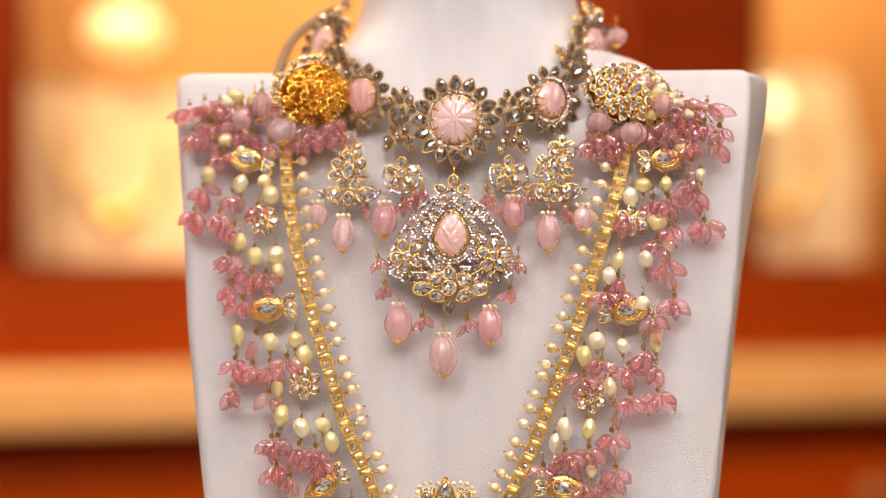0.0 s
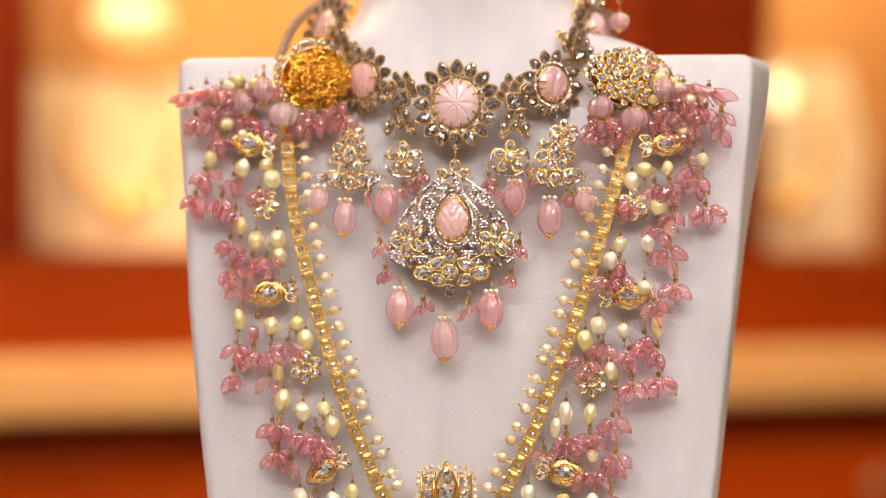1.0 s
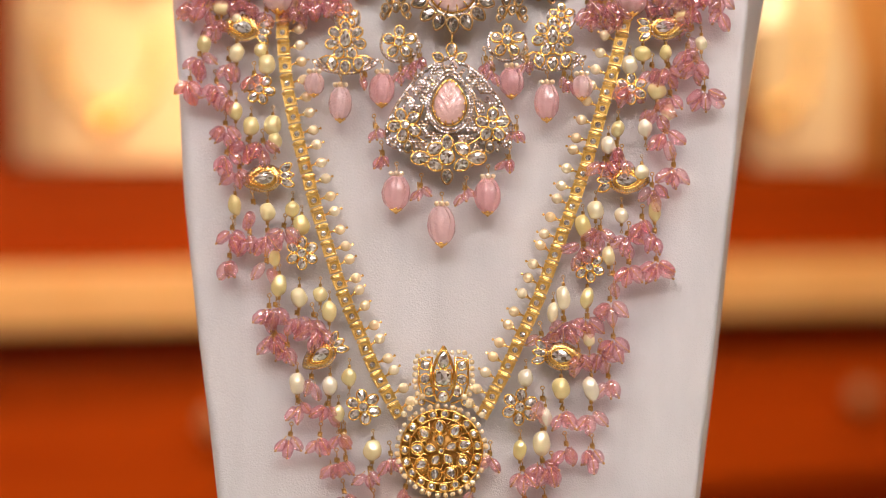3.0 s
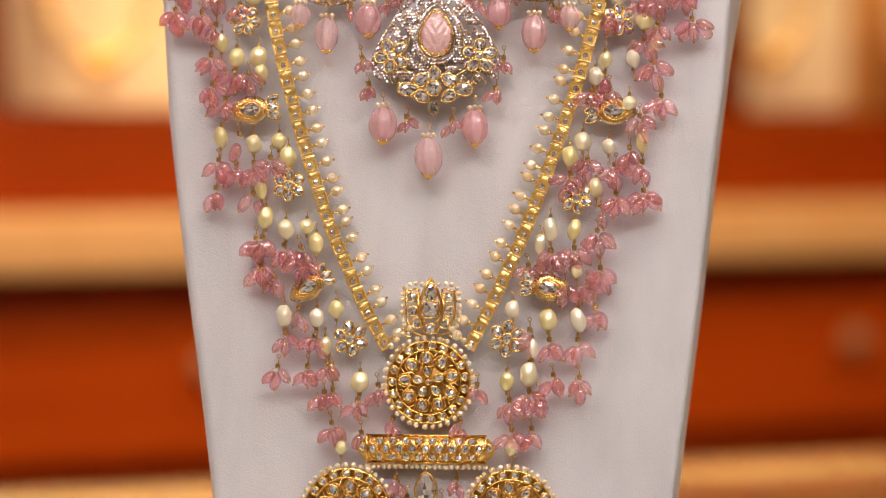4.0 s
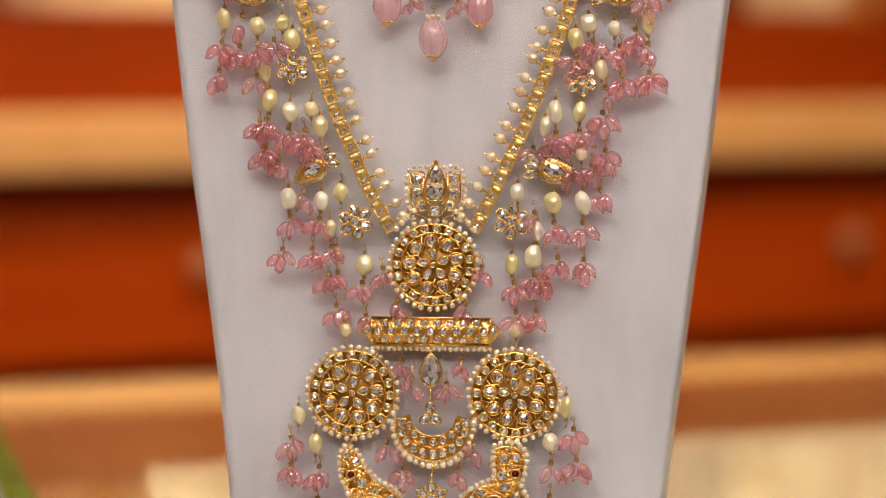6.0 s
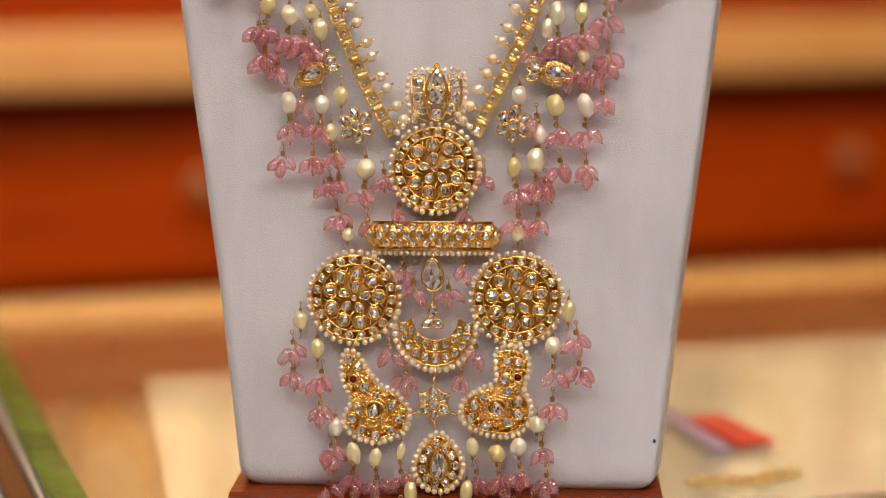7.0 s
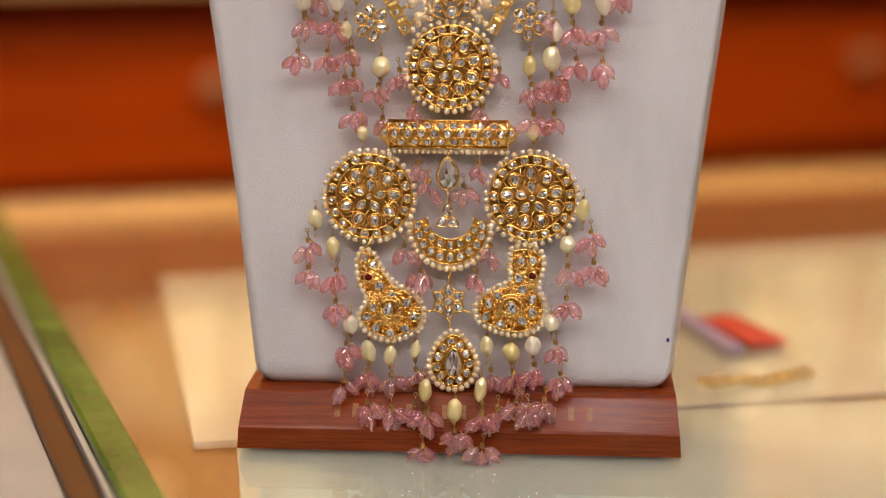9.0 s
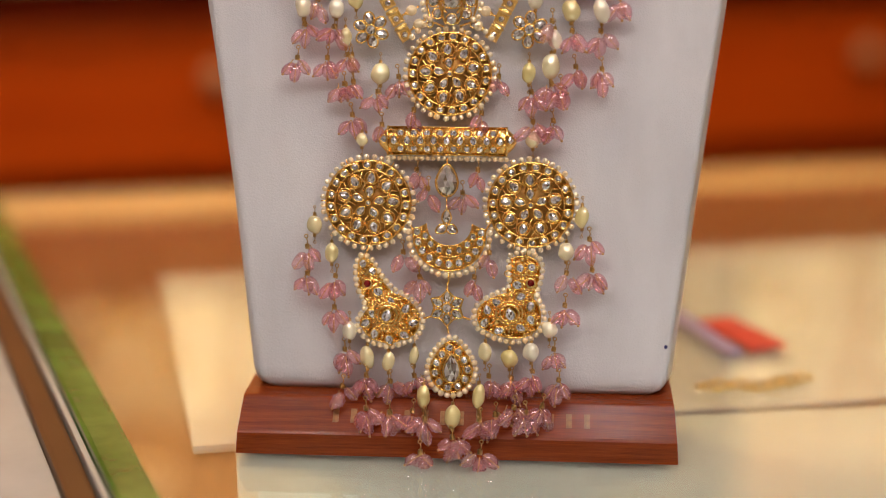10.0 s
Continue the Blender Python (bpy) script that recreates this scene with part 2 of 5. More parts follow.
GLOW = bpy.data.materials.new("warm lamp glow")
GLOW.use_nodes = True
GLOW.node_tree.nodes["Principled BSDF"].inputs["Emission Color"].default_value = (1.0, 0.62, 0.22, 1)
GLOW.node_tree.nodes["Principled BSDF"].inputs["Emission Strength"].default_value = 14.0
for x, z in ((-0.33, 0.80), (-0.05, 0.80), (0.55, 0.80), (0.9, 0.80), (-0.9, 0.80)):
    spot = thing("niche_spotlight", "small warm spotlight under the niche top", "spotlight", "niche spotlights", m=W @ pose(x, 0.12, 0.0))
    part("housing", Shape().loft([[(r * math.cos(a * math.pi / 8), r * math.sin(a * math.pi / 8), h) for a in range(16)] for r, h in ((0.030, 0.862), (0.030, 0.835), (0.026, 0.832))]), KNOB, spot)
    part("bulb", Shape().ball((0, 0, 0.828), 0.02, 0.02, 0.01, 12, 6), GLOW, spot, "glowing warm bulb")
    lamp("niche_lamp", W @ Vector((x, 0.12, 0.80)), W @ Vector((x, 0.2, 0.3)), 1.1, 0.04, WARM)


# glowing globes put in for the niches' bright golden spots, on added rods
for x, z, rx, rz, power, tint in ((-0.352, 0.530, 0.045, 0.026, 1.25, (1.0, 0.50, 0.14)), (0.468, 0.462, 0.026, 0.028, 2.4, (1.0, 0.72, 0.38)), (-0.50, 0.485, 0.022, 0.022, 3.0, (1.0, 0.66, 0.30))):
    m = bpy.data.materials.new("globe glow")
    m.use_nodes = True
    m.node_tree.nodes["Principled BSDF"].inputs["Emission Color"].default_value = (*tint, 1)
    m.node_tree.nodes["Principled BSDF"].inputs["Emission Strength"].default_value = power
    globe = thing("niche_globe", "glowing warm globe put in for a bright spot in a niche", "lamp", "niche globe lamps", m=W @ pose(x, 0.16, 0.0))
    part("globe", Shape().ball((0, 0, z), rx, rx, rz, 16, 10), m, globe, "glowing warm globe")
    part("rod", Shape().tube([(0, 0, z + rz * 0.9), (0, 0, 0.8619)], 0.003, 6), KNOB, globe)


def niche_display(x, z, w, h, y):
    """A cream suede display with a gold necklace on it."""
    d = thing("necklace_display", "cream suede necklace display with gold jewellery in a niche", "display", "niche displays", m=W @ pose(x, y, z, -12))
    loops = []
    for t in (0, 0.03, 0.5, 0.9, 1.0):
        ww = w * (0.42 + 0.08 * math.sin(t * 3.1)) * (0.96 if t in (0, 1.0) else 1)
        loops.append([(-ww, 0, h * t), (ww, 0, h * t), (ww, 0.02, h * t), (-ww, 0.02, h * t)])
    part("board", Shape().loft(loops), CREAM, d, smooth=False)
    pts = [(w * 0.25 * math.cos(a * math.pi / 12), -0.006, h * 0.75 + h * 0.5 * math.sin(a * math.pi / 12)) for a in range(12, 25)]
    part("necklace", Shape().tube(pts, 0.006, 6), GOLD, d, "gold necklace")
    part("pendant", Shape().ball((0, -0.01, h * 0.22), 0.02, 0.008, 0.02, 10, 6), GOLD, d)


niche_display(-0.36, 0.262, 0.26, 0.21, 0.16)
niche_display(-0.08, 0.262, 0.26, 0.21, 0.16)
niche_display(0.47, 0.262, 0.24, 0.25, 0.10)
niche_display(0.80, 0.262, 0.24, 0.22, 0.12)

# ---- the glass counter ----
C = pose(0, 0.515, 0, 0, 0, 12.0)  # x along the counter's far edge
counter = thing("glass_counter", "glass-topped jewellery counter with pale lining", "counter", kind="structure", m=C)
TRAY = surface("pale counter sheet", [(0.3, (0.27, 0.275, 0.24)), (0.7, (0.34, 0.34, 0.30))], 9, 0.6)
TAN = surface("tan veneer lining", [(0.3, (0.07, 0.023, 0.003)), (0.7, (0.13, 0.052, 0.009))], 5, 0.45)
RAIL = surface("tan rail", [(0.3, (0.34, 0.20, 0.09)), (0.7, (0.42, 0.26, 0.12))], 6, 0.4)
g = part("glass_top", Shape().box((-0.9, -1.0, -0.008), (0.9, 0.0, 0.0)), GLASS, counter, "clear glass top", smooth=False)
g.visible_shadow = False
part("lining", Shape().box((-0.9, -0.98, -0.05), (0.9, -0.01, -0.0145)), TAN, counter, "tan wooden lining", smooth=False)
sheet = part("pale_sheet", Shape().box((-0.094, -0.45, -0.0128), (0.8, 0.0, -0.0086)), TRAY, None, "", pose(0.0, 0.0, 0, 0, 0, 8.0), False, 0.001)
tagged(sheet, "pale green-grey sheet under the counter glass", "sheet")
part("far_rail", Shape().box((-0.9, -0.065, -0.0135), (0.9, -0.004, -0.010)), RAIL, counter, "cream rail under the glass", smooth=False)
part("case", Shape().box((-0.9, -0.99, -0.95), (0.9, -0.002, -0.055)), CABINET, counter, smooth=False)

# neighbouring counter, beyond the green glass edge
edge_dir = math.degrees(math.atan2(0.175, 0.461))
E1 = pose(-0.114, -0.093, 0, 0, 0, edge_dir)
strip = part("glass_edge", Shape().box((-0.0165, -0.5, 0.001), (-0.001, 0.62, 0.012)), EDGE, None, "", E1, False, 0.002)
tagged(strip, "thick green glass edge of the counter", "glass edge", kind="structure")
side = thing("side_counter", "white-lined side counter with a wooden rim", "counter", kind="structure", m=E1)
WHITE = surface("white lining", [(0.3, (0.42, 0.42, 0.40)), (0.7, (0.52, 0.52, 0.49))], 12, 0.25)
part("glass_lip", Shape().box((-0.0195, -0.5, -0.02), (-0.0170, 0.62, 0.009)), WHITE, side, "pale ground glass lip", smooth=False, bevel=0.0006)
part("rim", Shape().box((-0.031, -0.5, -0.02), (-0.020, 0.62, 0.006)), TAN, side, "tan wooden rim", smooth=False, bevel=0.002)
part("lining", Shape().box((-0.6, -0.5, -0.02), (-0.0315, 0.62, 0.002)), WHITE, side, "white glossy lining", smooth=False)

PAPER = surface("cream paper", [(0.3, (0.29, 0.275, 0.24)), (0.7, (0.36, 0.345, 0.305))], 12, 0.5)
pad = part("display_pad", Shape().box((-0.219, -0.503, -0.0135), (0.5, -0.225, -0.0095)), PAPER, None, "", C, False, 0.002)
tagged(pad, "cream padded tray under the counter glass", "tray")
RED = surface("red card", [(0.3, (0.55, 0.05, 0.03)), (0.7, (0.65, 0.08, 0.05))], 30, 0.5)
BLUE = surface("violet card", [(0.3, (0.30, 0.24, 0.42)), (0.7, (0.38, 0.31, 0.5))], 30, 0.5)
for name, mat, x, y, rz, sx, sy, label in (("red_card", RED, 0.143, 0.121, 22, 0.019, 0.025, "small red card on the counter"), ("violet_card", BLUE, 0.124, 0.123, 16, 0.009, 0.036, "small violet card on the counter")):
    c = part(name, Shape().box((-sx / 2, -sy, 0.0005), (sx / 2, sy, 0.0025)), mat, None, "", pose(x, y, 0, 0, 0, rz), False)
    tagged(c, label, "card")
MATTE_BRASS = surface("matte brass", [(0.3, (0.50, 0.33, 0.10)), (0.7, (0.70, 0.50, 0.20))], 300, 0.5, 0.8)
coil = [(0.006 * math.cos(i * 0.7) + 0.0009 * (i - 30), 0.005 * math.sin(i * 0.7) + 0.003 * math.sin(i * 0.15), 0.0012 + 0.0006 * math.sin(i * 1.7)) for i in range(60)]
heap = Shape().tube(coil, 0.0009, 5)
brooch = part("gold_trinket", heap, MATTE_BRASS, None, "", pose(0.138, 0.045, 0, 0, 0, 15))
tagged(brooch, "small gold trinket lying on the counter", "jewellery")

# ---- the stand ----
LEAN, YAW = 7.0, 4.0
EYE_LEVEL = 0.2830
n = Vector((-math.tan(radians(YAW)), -1, math.tan(radians(LEAN)))).normalized()
u = Vector((1, -math.tan(radians(YAW)), 0)).normalized()
v = n.cross(u)
# the board's frame: x across, y up along it, z out of it; its origin lies at the first eye's height
B = Matrix(((u.x, v.x, n.x, 0), (u.y, v.y, n.y, 0), (u.z, v.z, n.z, EYE_LEVEL), (0, 0, 0, 1)))

stand = thing("necklace_stand", "white leatherette necklace bust on a mahogany base", "display stand", m=B)


LEFT_EDGE = ((-263, -81.7), (-184, -90.2), (-130, -97.4), (-90, -103.2), (-60, -107.0), (-30, -110.7), (20, -114.2), (50, -117.3), (77, -119.8))
RIGHT_EDGE = ((-263, 89.7), (-184, 98.4), (-104, 108.3), (-80, 111.0), (-40, 115.3), (0, 120.2), (30, 125.0), (60, 130.2), (77, 132.2))


def along_edge(pts, y):
    for (a, p), (b, q) in zip(pts, pts[1:]):
        if y <= b:
            return p + (q - p) * (y - a) / (b - a)
    return pts[-1][1]


def lean_back(y):
    """The shoulders slope away from the flat front."""
    return 5.0 * max(0.0, min(1.0, (y - 38) / 38)) ** 2 * max(0.0, min(1.0, (130 - y) / 40))


def board_loop(y, inset):
    """One level of the board: a flat front with a bevelled far side, rounded at the corners."""
    left, right = along_edge(LEFT_EDGE, y) + inset, along_edge(RIGHT_EDGE, y) - inset
    bevel = 3.4 + 5.4 * max(0.0, min(1.0, (y + 10) / 80))
    front, back = -5.2 - inset * 0.5 - lean_back(y), -33 + inset
    loop = []
    for cx, cz, r, a0 in ((right - bevel, front, 3.0, 0), (left, front, 5.0, 90), (left, back, 5.0, 180), (right, back, 5.0, 270)):
        sx, sz = (1 if a0 in (0, 270) else -1), (1 if a0 < 180 else -1)
        for a in (0, 18, 36, 54, 72, 90):
            t = radians(a0 + a)
            loop.append(((cx - sx * r + r * math.cos(t)) * MM, y * MM, (cz - sz * r + r * math.sin(t)) * MM))
    return loop


levels = [(-263, 5.5), (-262, 3), (-260.5, 1.4), (-258, 0.3)] + [(-254 + 9 * i, 0) for i in range(36)] + [(66, 0), (72, 0.2), (75, 0.9), (76.4, 2.4)]
part("board", Shape().loft([board_loop(y, inset * 1.4) for y, inset in levels]), LEATHER, stand, "white grained leatherette")
loops = []
# half width, front, squareness: a flat chest that closes into a round neck
for y, hx, front, power in ((10, 86, -7.5, 6), (30, 92, -5.4, 6), (50, 95, -4.8, 6), (64, 95, -4.7, 5.5), (72, 91, -4.9, 5), (78, 84, -5.4, 4.4), (82, 80, -6.0, 4.0), (85, 74, -6.4, 3.6), (89, 64, -6.8, 3.0), (95, 56, -7.6, 2.5), (103, 50.5, -8.4, 2.2), (114, 48, -9.2, 2), (130, 47, -10, 2), (150, 47, -10.5, 2)):
    front -= lean_back(y)
    hz = front + 51
    loop = []
    for a in range(72):
        c, s = math.cos(a * math.pi / 36), math.sin(a * math.pi / 36)
        loop.append(((3 + math.copysign(hx * abs(c) ** (2 / power), c)) * MM, y * MM, (-51 + math.copysign(hz * abs(s) ** (2 / power), s)) * MM))
    loops.append(loop)
part("neck", Shape().loft(loops), LEATHER, stand, "white leatherette neck")

part("ink_spot", Shape().ball((0, 0, 0), 0.7 * MM, 0.9 * MM, 0.15 * MM, 10, 6), surface("blue ink", [(0.3, (0.02, 0.02, 0.10)), (0.7, (0.04, 0.04, 0.16))], 9, 0.5), stand, "small blue ink spot", Matrix.Translation((86.0 * MM, -242.2 * MM, -5.15 * MM)))

# base, upright on the counter: a bevelled mahogany block
F = B.inverted() @ pose(-0.0009, -0.0472, 0, 0, 0, -YAW)
prof = ((0.0, 0.0004), (0.0, 0.0092), (0.0008, 0.0102), (0.0115, 0.0206), (0.0125, 0.0213), (0.053, 0.0213), (0.054, 0.0203), (0.058, 0.0004))
loops = []
for x, s in ((-0.0886, 0), (-0.0880, 0.0006), (0.0880, 0.0006), (0.0886, 0)):
    loops.append([((x - (0.08 * z if x > 0 else -0.08 * z)), y, z) for y, z in prof])
part("base", Shape().loft(loops), MAHOGANY, stand, "polished mahogany base", F, False)

# ---- jewel materials ----
ONE = (1, 1, 1)


def clear_stone(name, stops, clear, tint, rough, transmission, skin=1.8, crackle=0):
    """A gem that lets tinted light straight through and gleams on its skin."""
    m = surface(name, stops, 1.5, rough, 0, 0, None, ONE, 0.7, Transmission_Weight=transmission, IOR=1.62, Coat_Weight=1.0, Coat_Roughness=0.02, Coat_IOR=skin)
    t = m.node_tree
    b, out = t.nodes["Principled BSDF"], t.nodes["Material Output"]
    if crackle:
        pits = add(t, "ShaderNodeTexNoise", Scale=crackle, Detail=4.0, Roughness=0.7)
        place = t.nodes.new("ShaderNodeNewGeometry")
        t.links.new(place.outputs["Position"], pits.inputs["Vector"])
        bump(t, b, pits.outputs["Fac"], 0.6, 0.0016)
    see = add(t, "ShaderNodeBsdfTransparent", Color=(*tint, 1))
    mix = t.nodes.new("ShaderNodeMixShader")
    mix.inputs[0].default_value = clear
    t.links.new(b.outputs[0], mix.inputs[1])
    t.links.new(see.outputs[0], mix.inputs[2])
    t.links.new(mix.outputs[0], out.inputs["Surface"])
    return m


PINK_GLASS = clear_stone("pink tourmaline", [(0.0, (1.0, 0.38, 0.46)), (0.5, (1.0, 0.54, 0.60)), (1.0, (1.0, 0.82, 0.83))], 0.45, (1.0, 0.81, 0.84), 0.01, 0.77, 2.6)
PINK_MILKY = clear_stone("milky pink stone", [(0.25, (1.0, 0.56, 0.59)), (0.75, (1.0, 0.74, 0.75))], 0.32, (1.0, 0.84, 0.85), 0.10, 0.48, 1.9, 500)
PINK_CARVED = clear_stone("carved pink stone", [(0.25, (1.0, 0.58, 0.57)), (0.75, (1.0, 0.74, 0.72))], 0.10, (1.0, 0.84, 0.85), 0.12, 0.2, 1.9, 650)
PEARL = surface("golden pearl", [(0.0, (0.80, 0.66, 0.24)), (0.4, (0.87, 0.75, 0.36)), (0.7, (0.92, 0.83, 0.52)), (1.0, (0.94, 0.89, 0.80))], 1.3, 0.22, 0.3, 0, None, ONE, 0.8, Coat_Weight=1.0, Coat_Roughness=0.03, Coat_IOR=2.2)
SEED = surface("seed pearl", [(0.2, (0.93, 0.70, 0.40)), (0.8, (0.97, 0.84, 0.60))], 1.0, 0.22, 0.4, 0, None, ONE, 0.7, Coat_Weight=1.0, Coat_Roughness=0.06, Coat_IOR=1.8)


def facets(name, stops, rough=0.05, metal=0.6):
    """A cut stone whose glints and dark reflections are put into each facet's base colour."""
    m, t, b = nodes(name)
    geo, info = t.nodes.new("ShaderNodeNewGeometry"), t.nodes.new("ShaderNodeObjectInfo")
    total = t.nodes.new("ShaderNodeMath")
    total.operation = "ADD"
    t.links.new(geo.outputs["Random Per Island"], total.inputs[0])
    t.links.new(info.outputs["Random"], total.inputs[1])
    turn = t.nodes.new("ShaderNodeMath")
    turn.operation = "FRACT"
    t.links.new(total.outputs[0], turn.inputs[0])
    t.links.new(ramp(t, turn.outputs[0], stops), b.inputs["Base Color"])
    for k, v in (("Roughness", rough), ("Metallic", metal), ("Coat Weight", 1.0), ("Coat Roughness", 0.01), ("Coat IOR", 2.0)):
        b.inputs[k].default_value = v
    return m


# dark-to-white stops imitate sparkle, one tone for each facet or pave ball
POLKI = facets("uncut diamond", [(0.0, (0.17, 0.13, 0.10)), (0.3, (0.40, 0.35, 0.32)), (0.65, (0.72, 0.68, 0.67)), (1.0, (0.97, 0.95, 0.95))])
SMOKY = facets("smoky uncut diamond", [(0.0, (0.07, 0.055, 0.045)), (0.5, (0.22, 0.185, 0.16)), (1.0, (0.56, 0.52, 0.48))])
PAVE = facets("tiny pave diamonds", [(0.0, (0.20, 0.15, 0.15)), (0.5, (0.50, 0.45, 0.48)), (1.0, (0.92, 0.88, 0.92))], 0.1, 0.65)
SEAT = surface("oxidised silver", [(0.2, (0.20, 0.115, 0.055)), (0.8, (0.44, 0.28, 0.14))], 700, 0.35, 0.9)
RUBY = surface("dark ruby", [(0.3, (0.10, 0.004, 0.004)), (0.7, (0.16, 0.008, 0.008))], 2, 0.1)
CORD = surface("grey-brown cord", [(0.3, (0.22, 0.14, 0.08)), (0.7, (0.34, 0.24, 0.15))], 400, 0.7, 0, 0.0004, 900)


# ---- shared pieces ----
def outline(kind, k=12):
    pts = []
    for i in range(k):
        a = 2 * math.pi * i / k
        x, y = math.cos(a), math.sin(a)
        if kind == "pear":
            x *= 0.92 - 0.34 * max(0.0, y) ** 1.3
            y = y * 1.18 if y > 0 else y
        elif kind == "square":
            q = 1 / max(abs(x), abs(y))
            x, y = x * (0.25 + 0.7 * q) * 0.93, y * (0.25 + 0.7 * q) * 0.93
        pts.append((x, y))
    return pts


def facet_stone(kind, seed):
    """An uncut diamond: flat-based, rising in uneven facets to a low point."""
    rnd = random.Random(seed)
    o = outline(kind)
    k = len(o)
    top = (rnd.uniform(-0.14, 0.14), rnd.uniform(-0.14, 0.14))
    low = [(x, y, 0.0) for x, y in o]
    mid = [(0.86 * x, 0.86 * y, 0.30 + rnd.uniform(-0.05, 0.05)) for x, y in o]
    h = k // 2
    high = [(top[0] + 0.44 * o[2 * i][0] + rnd.uniform(-0.08, 0.08), top[1] + 0.44 * o[2 * i][1] + rnd.uniform(-0.08, 0.08), 0.56 + rnd.uniform(-0.09, 0.09)) for i in range(h)]
    apex = (top[0], top[1], 0.70)
    s = Shape()
    for i in range(0, k, 2):
        a, b, c = i, i + 1, (i + 2) % k
        p, q = high[i // 2], high[(i // 2 + 1) % h]
        for face in ([low[a], low[b], mid[b], mid[a]], [low[b], low[c], mid[c], mid[b]], [mid[a], mid[b], p], [mid[b], mid[c], q], [mid[b], q, p], [p, q, apex]):
            s.add(face, [tuple(range(len(face)))])
    return s


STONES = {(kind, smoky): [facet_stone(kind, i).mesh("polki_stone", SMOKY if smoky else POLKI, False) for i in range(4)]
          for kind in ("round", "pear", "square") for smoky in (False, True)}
SEED_MESH = Shape().ball((0, 0, 0), 1, n=12, m=8).mesh("seed_pearl", SEED)


def pearl_mesh(seed):
    """A baroque pearl: an egg with soft dents."""
    s = Shape().ball((0, 0, 0), 1, n=20, m=14)
    off = Vector((seed * 3.7, 0, 0))
    s.v = [tuple(Vector(p) * (1 + 0.15 * noise.noise(Vector(p) * 1.1 + off))) for p in s.v]
    return s.mesh("pearl", PEARL)


PEARLS = [pearl_mesh(i) for i in range(7)]


def bead_mesh(seed):
    s = Shape().ball((0, -1.42, 0), 0.68, 1.0, 0.64, n=20, m=14, flutes=(0, 6, 5)[seed % 3], depth=0.12)
    off = Vector((seed * 2.3, 1, 0))
    s.v = [tuple(Vector(p) * (1 + 0.14 * noise.noise(Vector(p) * 1.2 + off) + 0.06 * noise.noise(Vector(p) * 3.2 + off))) for p in s.v]
    return s.mesh("bead", PINK_GLASS)


BEADS = [bead_mesh(i) for i in range(6)]
MELON = Shape().ball((0, 0, 0), 1.0, 1.22, 1.0, n=54, m=18, flutes=9, depth=0.10)
MELON.v = [tuple(Vector(p) * (1 + 0.05 * noise.noise(Vector(p) * 3.5))) for p in MELON.v]
MELON = MELON.mesh("melon_drop", PINK_MILKY)


def scaled(x, y, z, sx, sy=None, sz=None, turn=0.0, tip=0.0):
    return Matrix.Translation((x * MM, y * MM, z * MM)) @ pose(0, 0, 0, 0, tip, turn) @ Matrix.Diagonal((sx * MM, (sy or sx) * MM, (sz or sx) * MM, 1))


class Jewel:
    """A gold setting that gathers its stones and pearls, then stands under a necklace as one part."""

    def __init__(self, name, label="", material=None):
        self.name, self.label, self.gold, self.kids, self.material = name, label, Shape(), [], material or GOLD

    def stone(self, x, y, r, kind="round", turn=0.0, aspect=1.0, z=0.8, smoky=False, wall=0.38, name="polki_stone"):
        o = outline(kind, 16)
        c, s = math.cos(radians(turn)), math.sin(radians(turn))
        bezel = Shape()
        for lift, grow in ((z - 0.1, 1.04), (z - 1.1, 1.02)):
            bezel.tube([((x + (px * c * r - py * s * r * aspect) * grow) * MM, (y + (px * s * r + py * c * r * aspect) * grow) * MM, lift * MM) for px, py in o], wall * MM, 5, True)
        self.kids.append(("bezel", bezel.mesh("bezel", OXIDISED if smoky else self.material), Matrix.Identity(4)))
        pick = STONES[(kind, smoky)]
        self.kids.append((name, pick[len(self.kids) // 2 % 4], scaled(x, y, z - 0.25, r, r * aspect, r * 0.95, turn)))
        return self

    def pearl(self, x, y, r, z=0.4):
        self.kids.append(("seed_pearl", SEED_MESH, scaled(x, y, z, r, r, r * 0.9, random.uniform(0, 360))))
        return self

    def pearls(self, pts, r, z=0.4, prong=True):
        for i, (x, y) in enumerate(pts):
            self.pearl(x, y, r * random.uniform(0.9, 1.08), z + random.uniform(-0.2, 0.2))
        return self

    def wire(self, pts, r=0.4, z=0.6, closed=False, k=5):
        self.gold.tube([(p[0] * MM, p[1] * MM, (p[2] if len(p) > 2 else z) * MM) for p in pts], r * MM, k, closed)
        return self

    def done(self, parent, m=None):
        g = part(self.name, self.gold, self.material, parent, self.label, m)
        for name, mesh, mm in self.kids:
            part(name, mesh, None, g, "", mm)
        return g


def circle(cx, cy, rx, ry=None, n=24, a0=0.0, a1=360.0, end=False):
    ry = ry or rx
    k = n - 1 if end else n
    return [(cx + rx * math.cos(radians(a0 + (a1 - a0) * i / k)), cy + ry * math.sin(radians(a0 + (a1 - a0) * i / k))) for i in range(n)]


def smooth_path(pts, per=8, closed=False):
    """A Catmull-Rom curve through the points."""
    k = len(pts)
    out = []
    for i in range(k if closed else k - 1):
        p = [Vector(pts[j % k] if closed else pts[min(max(j, 0), k - 1)]) for j in (i - 1, i, i + 1, i + 2)]
        for s in range(per):
            t = s / per
            out.append(0.5 * (2 * p[1] + (p[2] - p[0]) * t + (2 * p[0] - 5 * p[1] + 4 * p[2] - p[3]) * t * t + (3 * p[1] - p[0] - 3 * p[2] + p[3]) * t ** 3))
    if not closed:
        out.append(Vector(pts[-1]))
    return out


